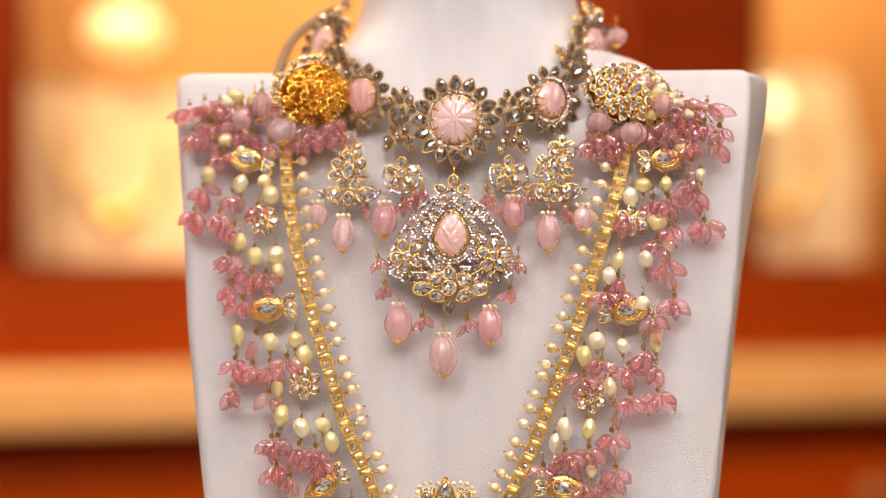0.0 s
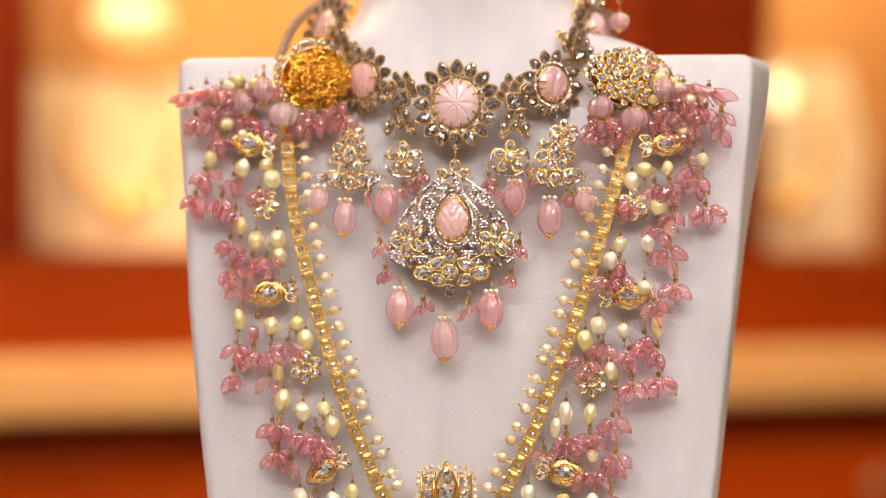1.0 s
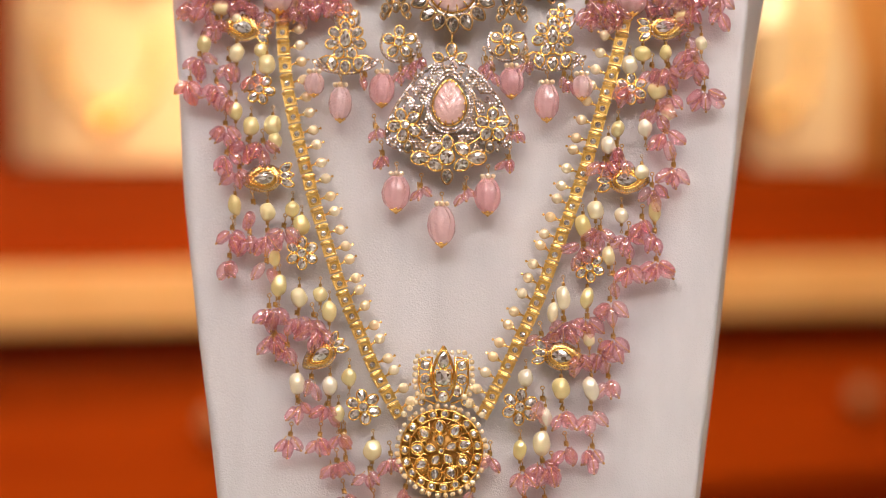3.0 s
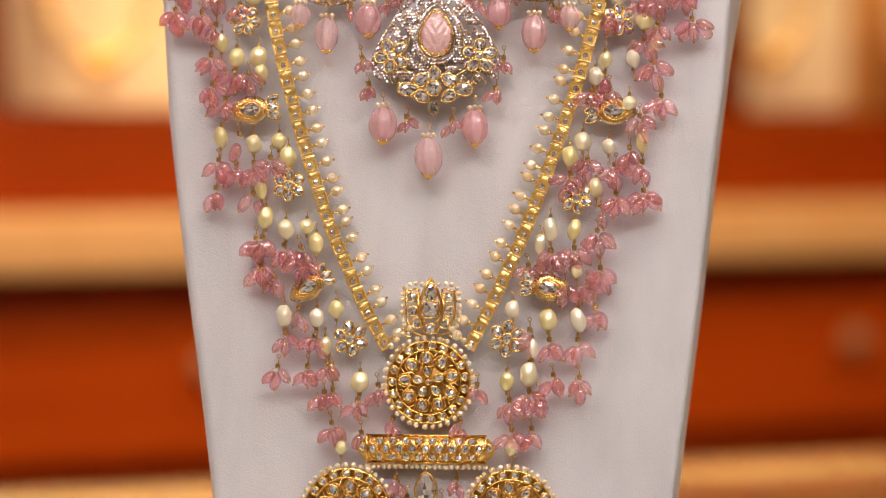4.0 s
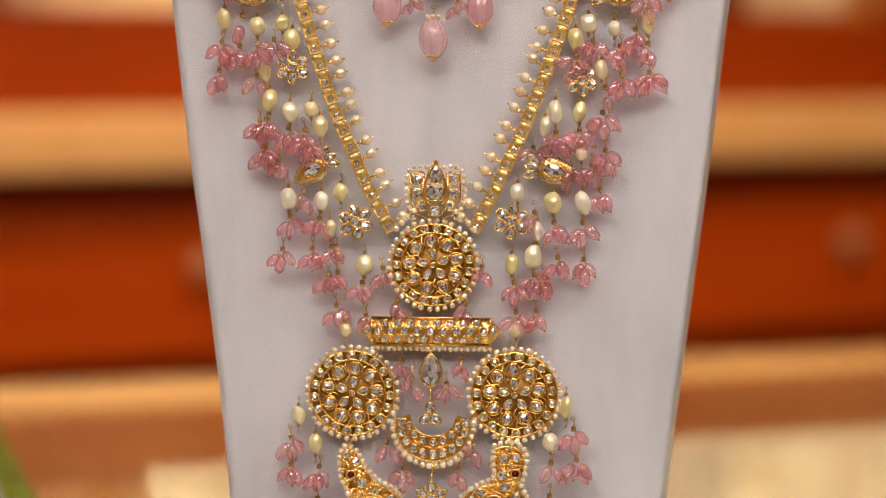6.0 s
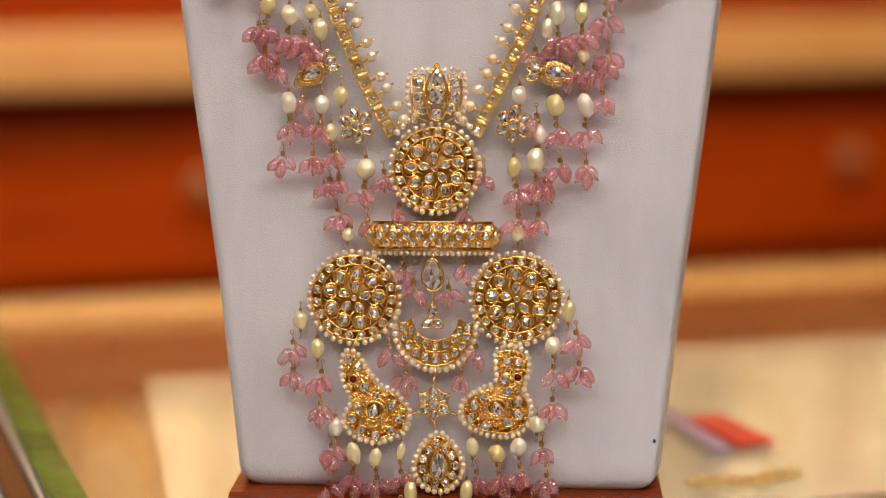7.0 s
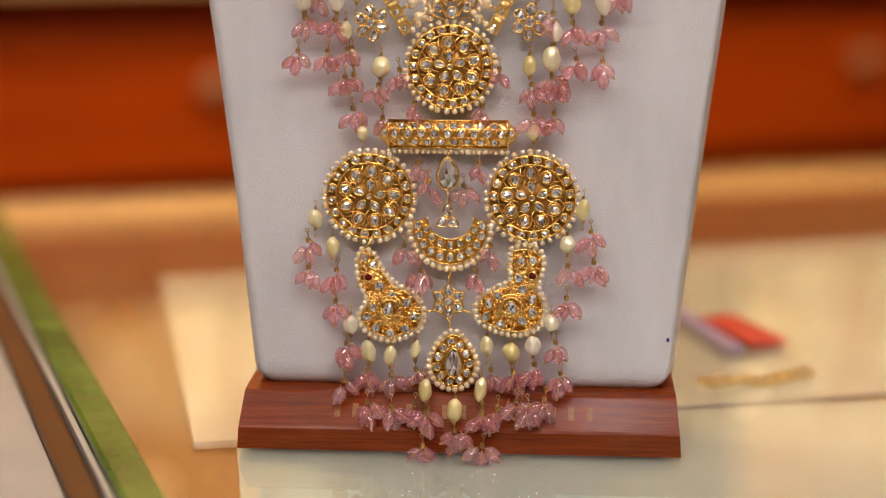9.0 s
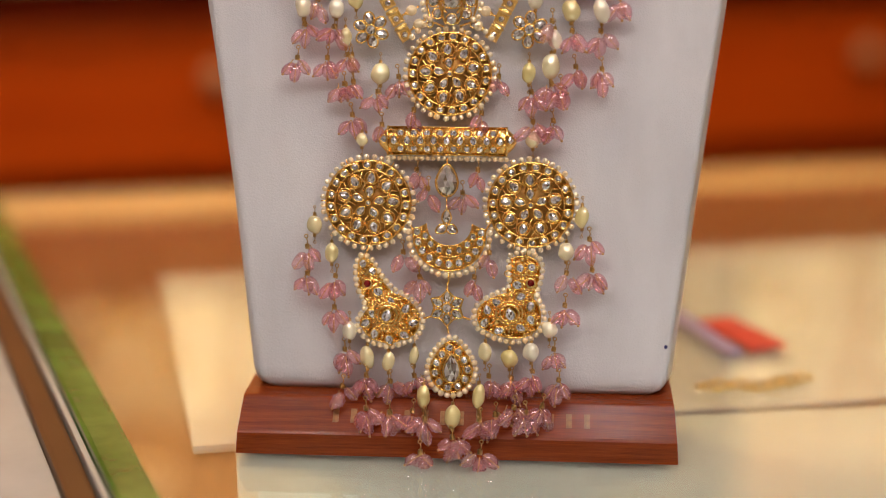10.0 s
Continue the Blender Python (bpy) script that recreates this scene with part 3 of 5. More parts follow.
def evenly(pts, step, closed=False):
    """Points at even steps along a path, with its direction there."""
    q = [Vector(p) for p in pts] + ([Vector(pts[0])] if closed else [])
    total = sum((b - a).length for a, b in zip(q, q[1:]))
    k = max(2, round(total / step))
    out, want, run = [], 0.0, 0.0
    gap = total / (k if closed else k - 1)
    for a, b in zip(q, q[1:]):
        d = (b - a).length
        while want <= run + d + 1e-7 and len(out) < k:
            out.append((a + (b - a) * ((want - run) / d if d else 0), (b - a).normalized()))
            want += gap
        run += d
    return out


# gold bits shared by the fringe: a coil with a wire, and a cap of petals
COIL = Shape()
for i in range(4):
    COIL.ring((0, 0, 0), 0.9 * MM, 0.9 * MM, 0.28 * MM, 10, 5)
    COIL.v[-66:] = [(p[0], p[2] * 1.0 + (0.5 - i * 0.55) * MM, p[1]) for p in COIL.v[-66:]]
COIL.tube([(0, 0, 0), (0.3 * MM, 2.0 * MM, 0.2 * MM), (0, 3.6 * MM, 0)], 0.28 * MM, 5)
COIL.ring((0, 4.2 * MM, 0), 0.8 * MM, 0.8 * MM, 0.26 * MM, 10, 5)
COIL_MESH = COIL.mesh("wire_coil", DARK_GOLD)
CAP = Shape()
for i in range(6):
    a = i * math.pi / 3
    CAP.ball((0, 0, 0), 0.30, 0.12, 0.5, 6, 4, Matrix.Rotation(a, 4, "Y") @ Matrix.Translation((0, 0, 0.42)) @ Matrix.Rotation(-0.55, 4, "X"))
CAP.ball((0, -0.22, 0), 0.2, 0.2, 0.2, 8, 5)
CAP_MESH = CAP.mesh("flower_cap", GOLD)
TIP_MESH = Shape().ball((0, 0, 0), 0.55 * MM, n=8, m=5).tube([(0, 0, 0), (0, 7.4 * MM, 0)], 0.22 * MM, 5).mesh("pin_tip", DARK_GOLD)


def rest(y):
    """How far out a bead hangs: the lowest ones lie over the wooden base."""
    return 3.0 + max(0.0, min(18.0, (-252.0 - y) * 0.75))


def hang_pearl(parent, x, y, rx, ry, z=2.6):
    rnd = random.Random(round(x * 7 + y * 13))
    p = part("pearl", PEARLS[rnd.randrange(7)], None, parent, "", scaled(x, y, z, rx, ry, rx * 0.9, rnd.uniform(-12, 12)))
    for s in (1, -1) if y < 62 else (-1,):
        part("wire_coil", COIL_MESH, None, p, "", p.matrix_basis.inverted() @ scaled(x, y + s * (ry + 0.7), z, 640, 640 * (1 if s > 0 else -1), 640))
    return p


def hang_cluster(parent, x, y, count, z=2.4, size=3.35):
    """A knot of gold wire with a fan of pink beads under it."""
    rnd = random.Random(round(x * 11 + y * 5))
    if abs(x) > 72:
        y = min(y, 62.5)  # none rises over the board's top
    knot = part("wire_coil", COIL_MESH, None, parent, "", scaled(x, y, z, 900, 900 if y < 60 else 400, 900, rnd.uniform(-10, 10)))
    spread = {1: (0,), 2: (-18, 20), 3: (-36, 2, 34), 4: (-48, -15, 16, 46), 5: (-60, -30, 0, 30, 58)}[count]
    for i, a in enumerate(spread):
        a += rnd.uniform(-11, 11)
        s = size * rnd.uniform(0.96, 1.24)
        drop = (0.2, -1.8, 0.6, -1.0, -0.2)[(i + count) % 5] + rnd.uniform(-0.5, 0.5)
        m = Matrix.Translation((x * MM, (y - 0.8 + drop) * MM, (z + rnd.uniform(-0.6, 2.4)) * MM)) @ pose(0, 0, 0, rnd.uniform(-16, 26), rnd.uniform(-60, 60), a) @ Matrix.Diagonal((s * MM, s * MM, s * MM, 1))
        b = part("bead", BEADS[rnd.randrange(6)], None, knot, "", knot.matrix_basis.inverted() @ m)
        end = m @ Vector((0, -2.44, 0))
        part("pin_tip", TIP_MESH, None, knot, "", knot.matrix_basis.inverted() @ (Matrix.Translation(end) @ pose(0, 0, 0, 0, 0, a)))
    return knot


def hang_melon(parent, x, y, rx, ry, z=4.0, crown=True):
    d = part("melon_drop", MELON, None, parent, "carved pink stone drop", scaled(x, y, z, rx, ry / 1.22, rx * 0.9, random.uniform(-5, 5)))
    inv = d.matrix_basis.inverted()
    part("flower_cap", CAP_MESH, None, d, "gold flower cap", inv @ scaled(x, y - ry * 0.96, z, rx * 0.62))
    part("wire_coil", COIL_MESH, None, d, "", inv @ scaled(x, y + ry + 0.6, z, 900))
    if crown:
        for k in (-1, 0, 1):
            part("seed_pearl", SEED_MESH, None, d, "", inv @ scaled(x + k * 2.1, y + ry + 0.4, z + 1.2 - abs(k), 1.05))
    return d


def flower(parent, x, y, r, petals=6, z=2.5, turn=0.0, tip=0.0, label="gold flower set with uncut diamonds", smoky=False):
    j = Jewel("flower_motif", label)
    j.stone(0, 0, r * 0.27, z=1.4)
    for i in range(petals):
        a = 360 * i / petals + 90
        j.stone(r * 0.64 * math.cos(radians(a)), r * 0.64 * math.sin(radians(a)), r * 0.29, "pear", a + 90, 1.12, smoky=smoky)
    j.wire(circle(0, 0, r * 0.4, n=14), 0.3, -0.2, True)
    return j.done(parent, Matrix.Translation((x * MM, y * MM, z * MM)) @ pose(0, 0, 0, 0, tip, turn))


def paisley(parent, x, y, r, flip=1, z=2.8, turn=0.0):
    """A fish-like gold drop with a pear diamond, pave rim and a tail."""
    j = Jewel("paisley_motif", "gold paisley set with a pear diamond")
    body = [(flip * p[1] * -1.1 * r, p[0] * 0.9 * r) for p in outline("pear", 20)]
    j.gold.loft([[(a * 0.9 * MM, b * 0.9 * MM, -0.8 * MM) for a, b in body], [(a * MM, b * MM, 0) for a, b in body], [(a * 0.8 * MM, b * 0.8 * MM, 0.9 * MM) for a, b in body]])
    j.wire([(a * 0.62, b * 0.62) for a, b in body], 0.4, 1.1, True)
    j.stone(flip * 0.1 * r, 0, r * 0.42, "pear", 90 * flip, 1.3, 1.8)
    for i in range(3):
        j.stone(flip * r * 1.3, (i - 1) * r * 0.42, r * 0.24, "pear", -90 * flip + (i - 1) * 30 * flip, 1.4, 0.8)
    g = j.done(parent, Matrix.Translation((x * MM, y * MM, z * MM)) @ pose(0, 0, 0, 0, 0, turn))
    s = Shape()
    for p, _ in evenly([(a * 0.82, b * 0.82, 1.15) for a, b in body], 1.0, True) + evenly([(a * 0.98, b * 0.98, 0.5) for a, b in body], 1.0, True):
        s.ball((p.x * MM, p.y * MM, p.z * MM), 0.34 * MM, n=6, m=4)
    part("pave_rim", s, PAVE, g, "tiny diamonds")
    return g


# ---- the long necklace ----
haar = thing("long_necklace", "long gold necklace with uncut diamonds, pearls and pink beads", "necklace", m=B)

LINK = Shape()
# a square box with a raised rim round a hollowed face, a round bezel, and a ribbed collar
square = lambda h, z: [(x * h * MM, y * h * 0.94 * MM, z * MM) for x, y in ((-1, -1), (1, -1), (1, 1), (-1, 1))]
LINK.loft([square(2.45, -1.4), square(2.6, 0.2), square(2.45, 0.75), square(2.05, 0.72), square(1.6, 0.45)])
LINK.ring((0, 0, 0.5 * MM), 1.42 * MM, 1.42 * MM, 0.34 * MM, 16, 6)
for h, r, half in ((2.85, 0.34, 2.2), (3.35, 0.46, 2.55), (3.9, 0.34, 2.2)):
    LINK.tube([(-half * MM, h * MM, -0.5 * MM), (-half * 0.5 * MM, h * MM, 0.3 * MM), (half * 0.5 * MM, h * MM, 0.3 * MM), (half * MM, h * MM, -0.5 * MM)], r * MM, 8)
LINK_MESH = LINK.mesh("chain_link", OLD_GOLD, False)
STUD = Shape().tube([(2.3 * MM, 0, 0), (3.3 * MM, 0, 0), (4.2 * MM, 0, 0), (4.9 * MM, 0, 0)], 0.75 * MM, 8, taper=[0.8, 0.5, 0.7, 1.5])
STUD.tube([(4.5 * MM, 0, 0), (9.7 * MM, 0, 0)], 0.24 * MM, 5).ball((9.8 * MM, 0, 0), 0.55 * MM, n=8, m=5)
STUD_MESH = STUD.mesh("pearl_pin", GOLD)

STRAND_L = [(-69.3, 42.1), (-68.0, 26.0), (-65.7, 9.5), (-62.1, -6.8), (-57.8, -23.0), (-53.1, -39.2), (-47.9, -55.2), (-41.1, -74.6), (-34.8, -88.9), (-28.4, -103.2), (-20.0, -118.3)]
STRAND_R = [(69.6, 36.9), (66.6, 23.4), (62.7, 9.5), (58.4, -6.6), (53.6, -22.6), (48.4, -38.6), (42.7, -54.5), (34.9, -75.5), (28.2, -90.4), (21.5, -104.9), (14.8, -118.0)]
rnd = random.Random(4)
for strand, inner in ((STRAND_L, 1), (STRAND_R, -1)):
    for p, d in evenly(smooth_path([(*q, 1.5) for q in strand], 10), 6.65):
        turn = math.degrees(math.atan2(d.y, d.x)) + 90 + rnd.uniform(-4, 4)
        link = part("chain_link", LINK_MESH, None, haar, "", Matrix.Translation((p.x * MM, p.y * MM, p.z * MM)) @ pose(0, 0, 0, 0, rnd.uniform(-5, 5), turn))
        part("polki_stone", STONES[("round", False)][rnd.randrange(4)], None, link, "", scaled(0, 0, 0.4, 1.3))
        swing = (0 if inner > 0 else 180) + rnd.uniform(-10, 10) + inner * 6
        pin = part("pearl_pin", STUD_MESH, None, link, "", pose(0, 0, 0, 0, rnd.uniform(-6, 2), swing))
        part("seed_pearl", SEED_MESH, None, link, "", pin.matrix_basis @ scaled(6.9, 0, 0, 2.3, 2.15, 2.1))


def disc(cx, cy, R, name="disc_pendant"):
    j = Jewel(name, "openwork gold disc with uncut diamonds and pearl rim")
    for r, z, w in ((R, 0.6, 0.45), (R, -0.8, 0.5), (R * 0.79, 0.7, 0.4), (R * 0.79, -0.8, 0.4)):
        j.wire(circle(0, 0, r, n=40), w, z, True)
    k = 19
    for i in range(k):
        a = 360 * i / k + 4
        j.stone(R * 0.895 * math.cos(radians(a)), R * 0.895 * math.sin(radians(a)), R * 0.082, "round", a, 1.12, wall=0.54)
    for i in range(9):
        a = 40 * i + 90
        j.stone(R * 0.585 * math.cos(radians(a)), R * 0.585 * math.sin(radians(a)), R * 0.112, "pear", a - 90, 1.12, 1.0, wall=0.5)
    for i in range(5):
        a = 72 * i + 90
        j.stone(R * 0.27 * math.cos(radians(a)), R * 0.27 * math.sin(radians(a)), R * 0.10, "pear", a + 90, 1.15, 1.2, wall=0.42)
    j.stone(0, 0, R * 0.06, z=1.5)
    for i in range(9):
        a = radians(40 * i + 110)
        j.wire([(R * q * math.cos(a + w), R * q * math.sin(a + w)) for q, w in ((0.3, 0.15), (0.45, -0.1), (0.62, 0.08), (0.78, -0.05))], 0.42, 0.2)
        b = radians(40 * i + 90)
        j.wire(circle(R * 0.585 * math.cos(b), R * 0.585 * math.sin(b), R * 0.165, n=14), 0.4, 0.35, True)
    n = 36
    for i in range(n):
        a = 2 * math.pi * (i + random.uniform(-0.12, 0.12)) / n
        j.pearl(R * 1.085 * math.cos(a), R * 1.085 * math.sin(a), R * 0.068 * random.uniform(0.88, 1.1))
        if i % 6 == 0:
            j.wire([(R * 1.0 * math.cos(a + 0.09), R * math.sin(a + 0.09)), (R * 1.13 * math.cos(a + 0.09), R * 1.13 * math.sin(a + 0.09))], 0.35, 0.4)
    g = j.done(haar, Matrix.Translation((cx * MM, cy * MM, 2.0 * MM)) @ pose(0, 0, 0, 0, 0, random.uniform(-8, 8)))
    back = Shape().loft([[(R * MM * math.cos(t * math.pi / 24), R * MM * math.sin(t * math.pi / 24), h * MM) for t in range(48)] for h in (-2.0, -0.7)])
    part("back_plate", back, SHADED_GOLD, g)
    return g


disc(-2.1, -133.5, 16.3)
disc(-34.1, -185.0, 16.9)
disc(30.7, -184.9, 16.9)

# crown over the upper disc
j = Jewel("crown_pendant", "gold crown motif with uncut diamonds and pearls")
cx, cy = -1.5, -104.6
for x, y, r, kind, asp in ((0, 0, 3.6, "square", 1.0), (0, 6.8, 2.6, "pear", 1.25), (0, -7.6, 2.1, "round", 1.0)):
    j.stone(x, y, r, kind, 0, asp, 2.0)
for s in (-1, 1):
    for x, y, r, kind in ((7.4, 5.0, 2.0, "square"), (7.3, -0.6, 2.0, "round"), (5.6, -5.4, 2.0, "round"), (8.6, -9.6, 1.2, "round")):
        j.stone(s * x, y, r, kind, 12 * s)
    side = [(s * 5.2, 8.2), (s * 9.8, 7.4), (s * 9.9, -2.0), (s * 8.0, -8.5), (s * 3.0, -10.4)]
    j.wire(side, 0.5, 0.9).wire([(s * 4.6, 8.2), (s * 5.2, 0.0), (s * 3.8, -6.0), (s * 2.2, -9.6)], 0.55, 1.0)
    j.wire([(0, 12.6, 1.0), (s * 2.4, 8.2, 1.2), (s * 4.2, 3.0, 1.2), (s * 4.3, -2.4, 1.2), (s * 2.0, -5.2, 1.2)], 0.65, 1.0)
    j.pearls([p[:2] for p, _ in evenly([Vector((*q, 0)) for q in ((s * 3.4, 10.0), (s * 7.5, 10.6), (s * 11.3, 8.0), (s * 11.6, -2.0), (s * 10.4, -6.5))], 2.3)], 1.05)
    j.pearls([p[:2] for p, _ in evenly([Vector((*q, 0)) for q in ((s * 8.4, -7.6), (s * 12.4, -11.2), (s * 15.6, -14.6))], 2.4)], 1.25, 1.0)
j.wire([(-9.8, 3.4), (-12.2, 3.4)], 0.4).wire([(9.8, 3.4), (12.2, 3.4)], 0.4)
j.done(haar, Matrix.Translation((cx * MM, cy * MM, 2.2 * MM)))

# the bar: a lattice barrel set with diamonds
j = Jewel("bar_pendant", "gold lattice barrel bar with uncut diamonds")
bx, by = -2.8, -160.0
HALF, RAD = 23.6, 5.6
j.gold.loft([[(x * MM, RAD * s * math.sin(a * math.pi / 12) * MM, 3.6 * s * math.cos(a * math.pi / 12) * MM) for a in range(24)] for x, s in ((-27.5, 0.12), (-26.5, 0.45), (-24.5, 0.80), (-HALF, 0.92), (HALF, 0.92), (24.5, 0.80), (26.5, 0.45), (27.5, 0.12))])


def on_bar(x, y, lift=0.0):
    return (x, y, 3.6 * math.sqrt(max(0.0, 1 - (y / (RAD * 1.02)) ** 2)) + lift)


for s in (-1, 1):
    j.wire([(-HALF, s * RAD * 0.96, 0.9), (HALF, s * RAD * 0.96, 0.9)], 0.5)
    j.wire([on_bar(s * HALF, q * RAD / 5, 0.1) for q in range(-5, 6)], 0.5)
    j.stone(s * 25.0, 0.6, 1.5, "square", 45, 1.0, 3.0)
cells = 9
step = 2 * HALF / cells
for i in range(-1, cells + 1):
    for s in (-1, 1):
        pts = [(-HALF + step * (i + 0.5 + 0.5 * s * q / 3 + 0.25), q * RAD / 3.3) for q in range(-3, 4)]
        pts = [on_bar(x, y, 0.2) for x, y in pts if abs(x) <= HALF]
        if len(pts) > 1:
            j.wire(pts, 0.42)
for i in range(cells):
    x = -HALF + step * (i + 0.5)
    j.stone(x, 0.2, 1.5, "pear", 0, 1.1, 4.1, wall=0.36)
    if i < cells - 1:
        j.stone(x + step / 2, 3.2, 1.35, "round", 0, 1.0, 3.4, wall=0.34).stone(x + step / 2, -3.0, 1.35, "round", 0, 1.0, 3.4, wall=0.34)
j.pearls([(-HALF + 2 * HALF * i / 21, -7.0) for i in range(22)], 1.1, 0.2)
j.done(haar, Matrix.Translation((bx * MM, by * MM, 1.5 * MM)))

# diamond drop under the bar, with the small three-stone drop below it
j = Jewel("diamond_drop", "pear-shaped uncut diamond drop in gold")
dx, dy = -2.7, -176.0
j.stone(0, 0, 4.6, "pear", 0, 1.25, 1.6, wall=0.5)
j.wire([(0, 6.0, 1), (0, 9.5, 1)], 0.4).wire([(0, -5.8, 1), (0, -11.5, 1)], 0.4)
j.stone(0, -14.2, 1.9, "pear", 0, 1.3, 1.0).stone(-2.0, -19.0, 1.9, "pear", 120, 1.1, 1.0).stone(2.0, -19.0, 1.9, "pear", -120, 1.1, 1.0)
j.done(haar, Matrix.Translation((dx * MM, dy * MM, 2.2 * MM)))

# crescent
j = Jewel("crescent_pendant", "gold crescent with uncut diamonds and pearl rim")
cx, cy = -1.6, -197.5
A = circle(0, 0, 14.4, 14.4, 22, 172, 368, True)
Bc = circle(0, 1.5, 11.2, 10.4, 22, 172, 368, True)
Cc = circle(0, 4.0, 9.2, 8.4, 22, 176, 364, True)
lo, hi = [(x * MM, y * MM, -1.0 * MM) for x, y in A] + [(x * MM, y * MM, -1.0 * MM) for x, y in Cc[::-1]], [(x * MM, y * MM, 0.3 * MM) for x, y in A] + [(x * MM, y * MM, 0.3 * MM) for x, y in Cc[::-1]]
j.gold.loft([lo, hi], None, False)
for i in range(21):
    k = 44
    j.gold.add([hi[i], hi[i + 1], hi[k - 2 - i], hi[k - 1 - i]], [(0, 1, 2, 3)])
for c in (A, Bc, Cc):
    j.wire(c, 0.42, 0.6)
for i in range(11):
    x, y = circle(0, 0.8, 12.9, 12.4, 11, 178, 362, True)[i]
    j.stone(x, y, 1.45, "round", 0, 1.1, 1.3)
for i in range(7):
    x, y = circle(0, 2.9, 10.1, 9.4, 7, 200, 340, True)[i]
    j.stone(x, y, 1.25, "round", 0, 1.1, 1.5)
j.pearls(circle(0, 0, 16.2, 16.2, 20, 176, 364, True), 1.35)
for s in (-1, 1):
    j.wire([(s * 14.5, 2.0), (s * 17.0, 6.5)], 0.5)
j.wire([(0, -15, 0.5), (0, -19.5, 0.5)], 0.45)
j.done(haar, Matrix.Translation((cx * MM, cy * MM, 2.0 * MM)))

# a pair of bird pendants, facing each other
eye_x, eye_y = 31.3, -216.1
left_x, left_y = -34.3, -217.6
STONE_AT = ((-4.4, 6.0), (0.2, 6.4), (-5.4, -0.8), (-3.9, -5.5), (0, -9.2), (0.2, -14.7), (-3.9, -18.1), (-12.6, -19.5), (-18.4, -16.5), (-17.2, -11.2), (-13.5, -8.1))
RIM = ((-8.3, 11.0), (-1.1, 12.2), (4.1, 8.7), (4.1, 1.8), (2.5, -5.1), (5.0, -9.7), (5.3, -16.5), (1.8, -21.6), (-5.0, -24.1), (-13.1, -23.0), (-20.5, -19.3), (-22.8, -13.8), (-20.7, -8.5), (-14.3, -4.6), (-8.9, -1.6), (-8.9, 5.3))
LEFT_STONES = ((-1.8, 8.2), (2.0, 5.2), (4.4, -3.2), (-0.6, -16.0), (3.0, -20.4), (9.0, -22.6), (15.0, -20.6), (18.6, -15.6), (15.6, -10.0), (9.6, -7.4), (2.4, -12.2))
LEFT_RIM = ((-2.6, 11.3), (1.6, 10.0), (5.6, 3.6), (11.0, -2.2), (17.5, -5.6), (22.3, -12.4), (21.0, -20.4), (14.5, -24.0), (8.0, -25.6), (-0.4, -22.6), (-4.2, -15.8), (-0.9, -8.9), (-4.0, -1.8), (-4.8, 6.4))
for flip, ex, ey in ((1, eye_x, eye_y), (-1, left_x, left_y)):
    j = Jewel("bird_pendant", "gold bird pendant with diamonds, ruby eye and pearls")
    rim = [Vector((x, y, 0)) for x, y in (RIM if flip > 0 else LEFT_RIM)]
    curve = smooth_path([tuple(p) for p in rim], 4, True)
    mid = Vector((-7, -9, 0)) if flip > 0 else Vector((6, -11, 0))
    inner = [p + (mid - p).normalized() * 1.7 for p in curve]
    j.gold.loft([[(p.x * MM, p.y * MM, h * MM) for p in inner] for h in (-1.2, 0.2)])
    j.wire([tuple(p)[:2] for p in inner], 0.5, 0.4, True)
    for i, (x, y) in enumerate(STONE_AT if flip > 0 else LEFT_STONES):
        j.stone(x, y, 1.55 if i < 2 else 1.75, "pear" if i > 2 else "round", (i * 41) % 360, 1.1, 1.3)
    grain = random.Random(3)
    for _ in range(210):
        p = mid + (inner[grain.randrange(len(inner))] - mid) * math.sqrt(grain.random())
        s = grain.uniform(0.5, 1.1) * MM
        j.gold.ball((p.x * MM, p.y * MM, 0.25 * MM), s, s, s * 0.8, 7, 4)
    for _ in range(30):
        p = mid + (inner[grain.randrange(len(inner))] - mid) * grain.uniform(0.35, 0.95)
        j.wire(circle(p.x, p.y, grain.uniform(1.2, 2.2), grain.uniform(0.9, 1.6), 9, grain.uniform(0, 180), grain.uniform(300, 420), True), 0.32, 0.9)
    j.stone(-8.0 * flip, -12.7, 2.2, "pear", 20 * flip, 1.1, 2.6)
    for r, z in ((4.6, 1.5), (3.4, 2.2)):
        j.wire([(x, y) for x, y in circle(-8.4 * flip, -12.0, r * 1.15, r, 18)], 0.7, z, True)
    for i in range(14):
        x, y = circle(-8.4 * flip, -12.0, 4.6, 4.0, 14)[i]
        j.gold.ball((x * MM, y * MM, 2.2 * MM), 0.45 * MM, n=6, m=4)
    j.wire(circle(0, 0, 1.7, n=14), 0.7, 1.0, True)
    j.kids.append(("ruby_eye", Shape().ball((0, 0, 0), 1, n=12, m=8).mesh("ruby_eye", RUBY), scaled(0, 0, 1.0, 1.35)))
    j.pearls([tuple(p)[:2] for p, _ in evenly(curve, 2.55, True)], 1.2)
    j.wire([(-2.2, 8.5, 0.5), (-1.5 * flip, 17, 0.5)], 0.45)
    j.done(haar, Matrix.Translation((ex * MM, ey * MM, 2.2 * MM)))

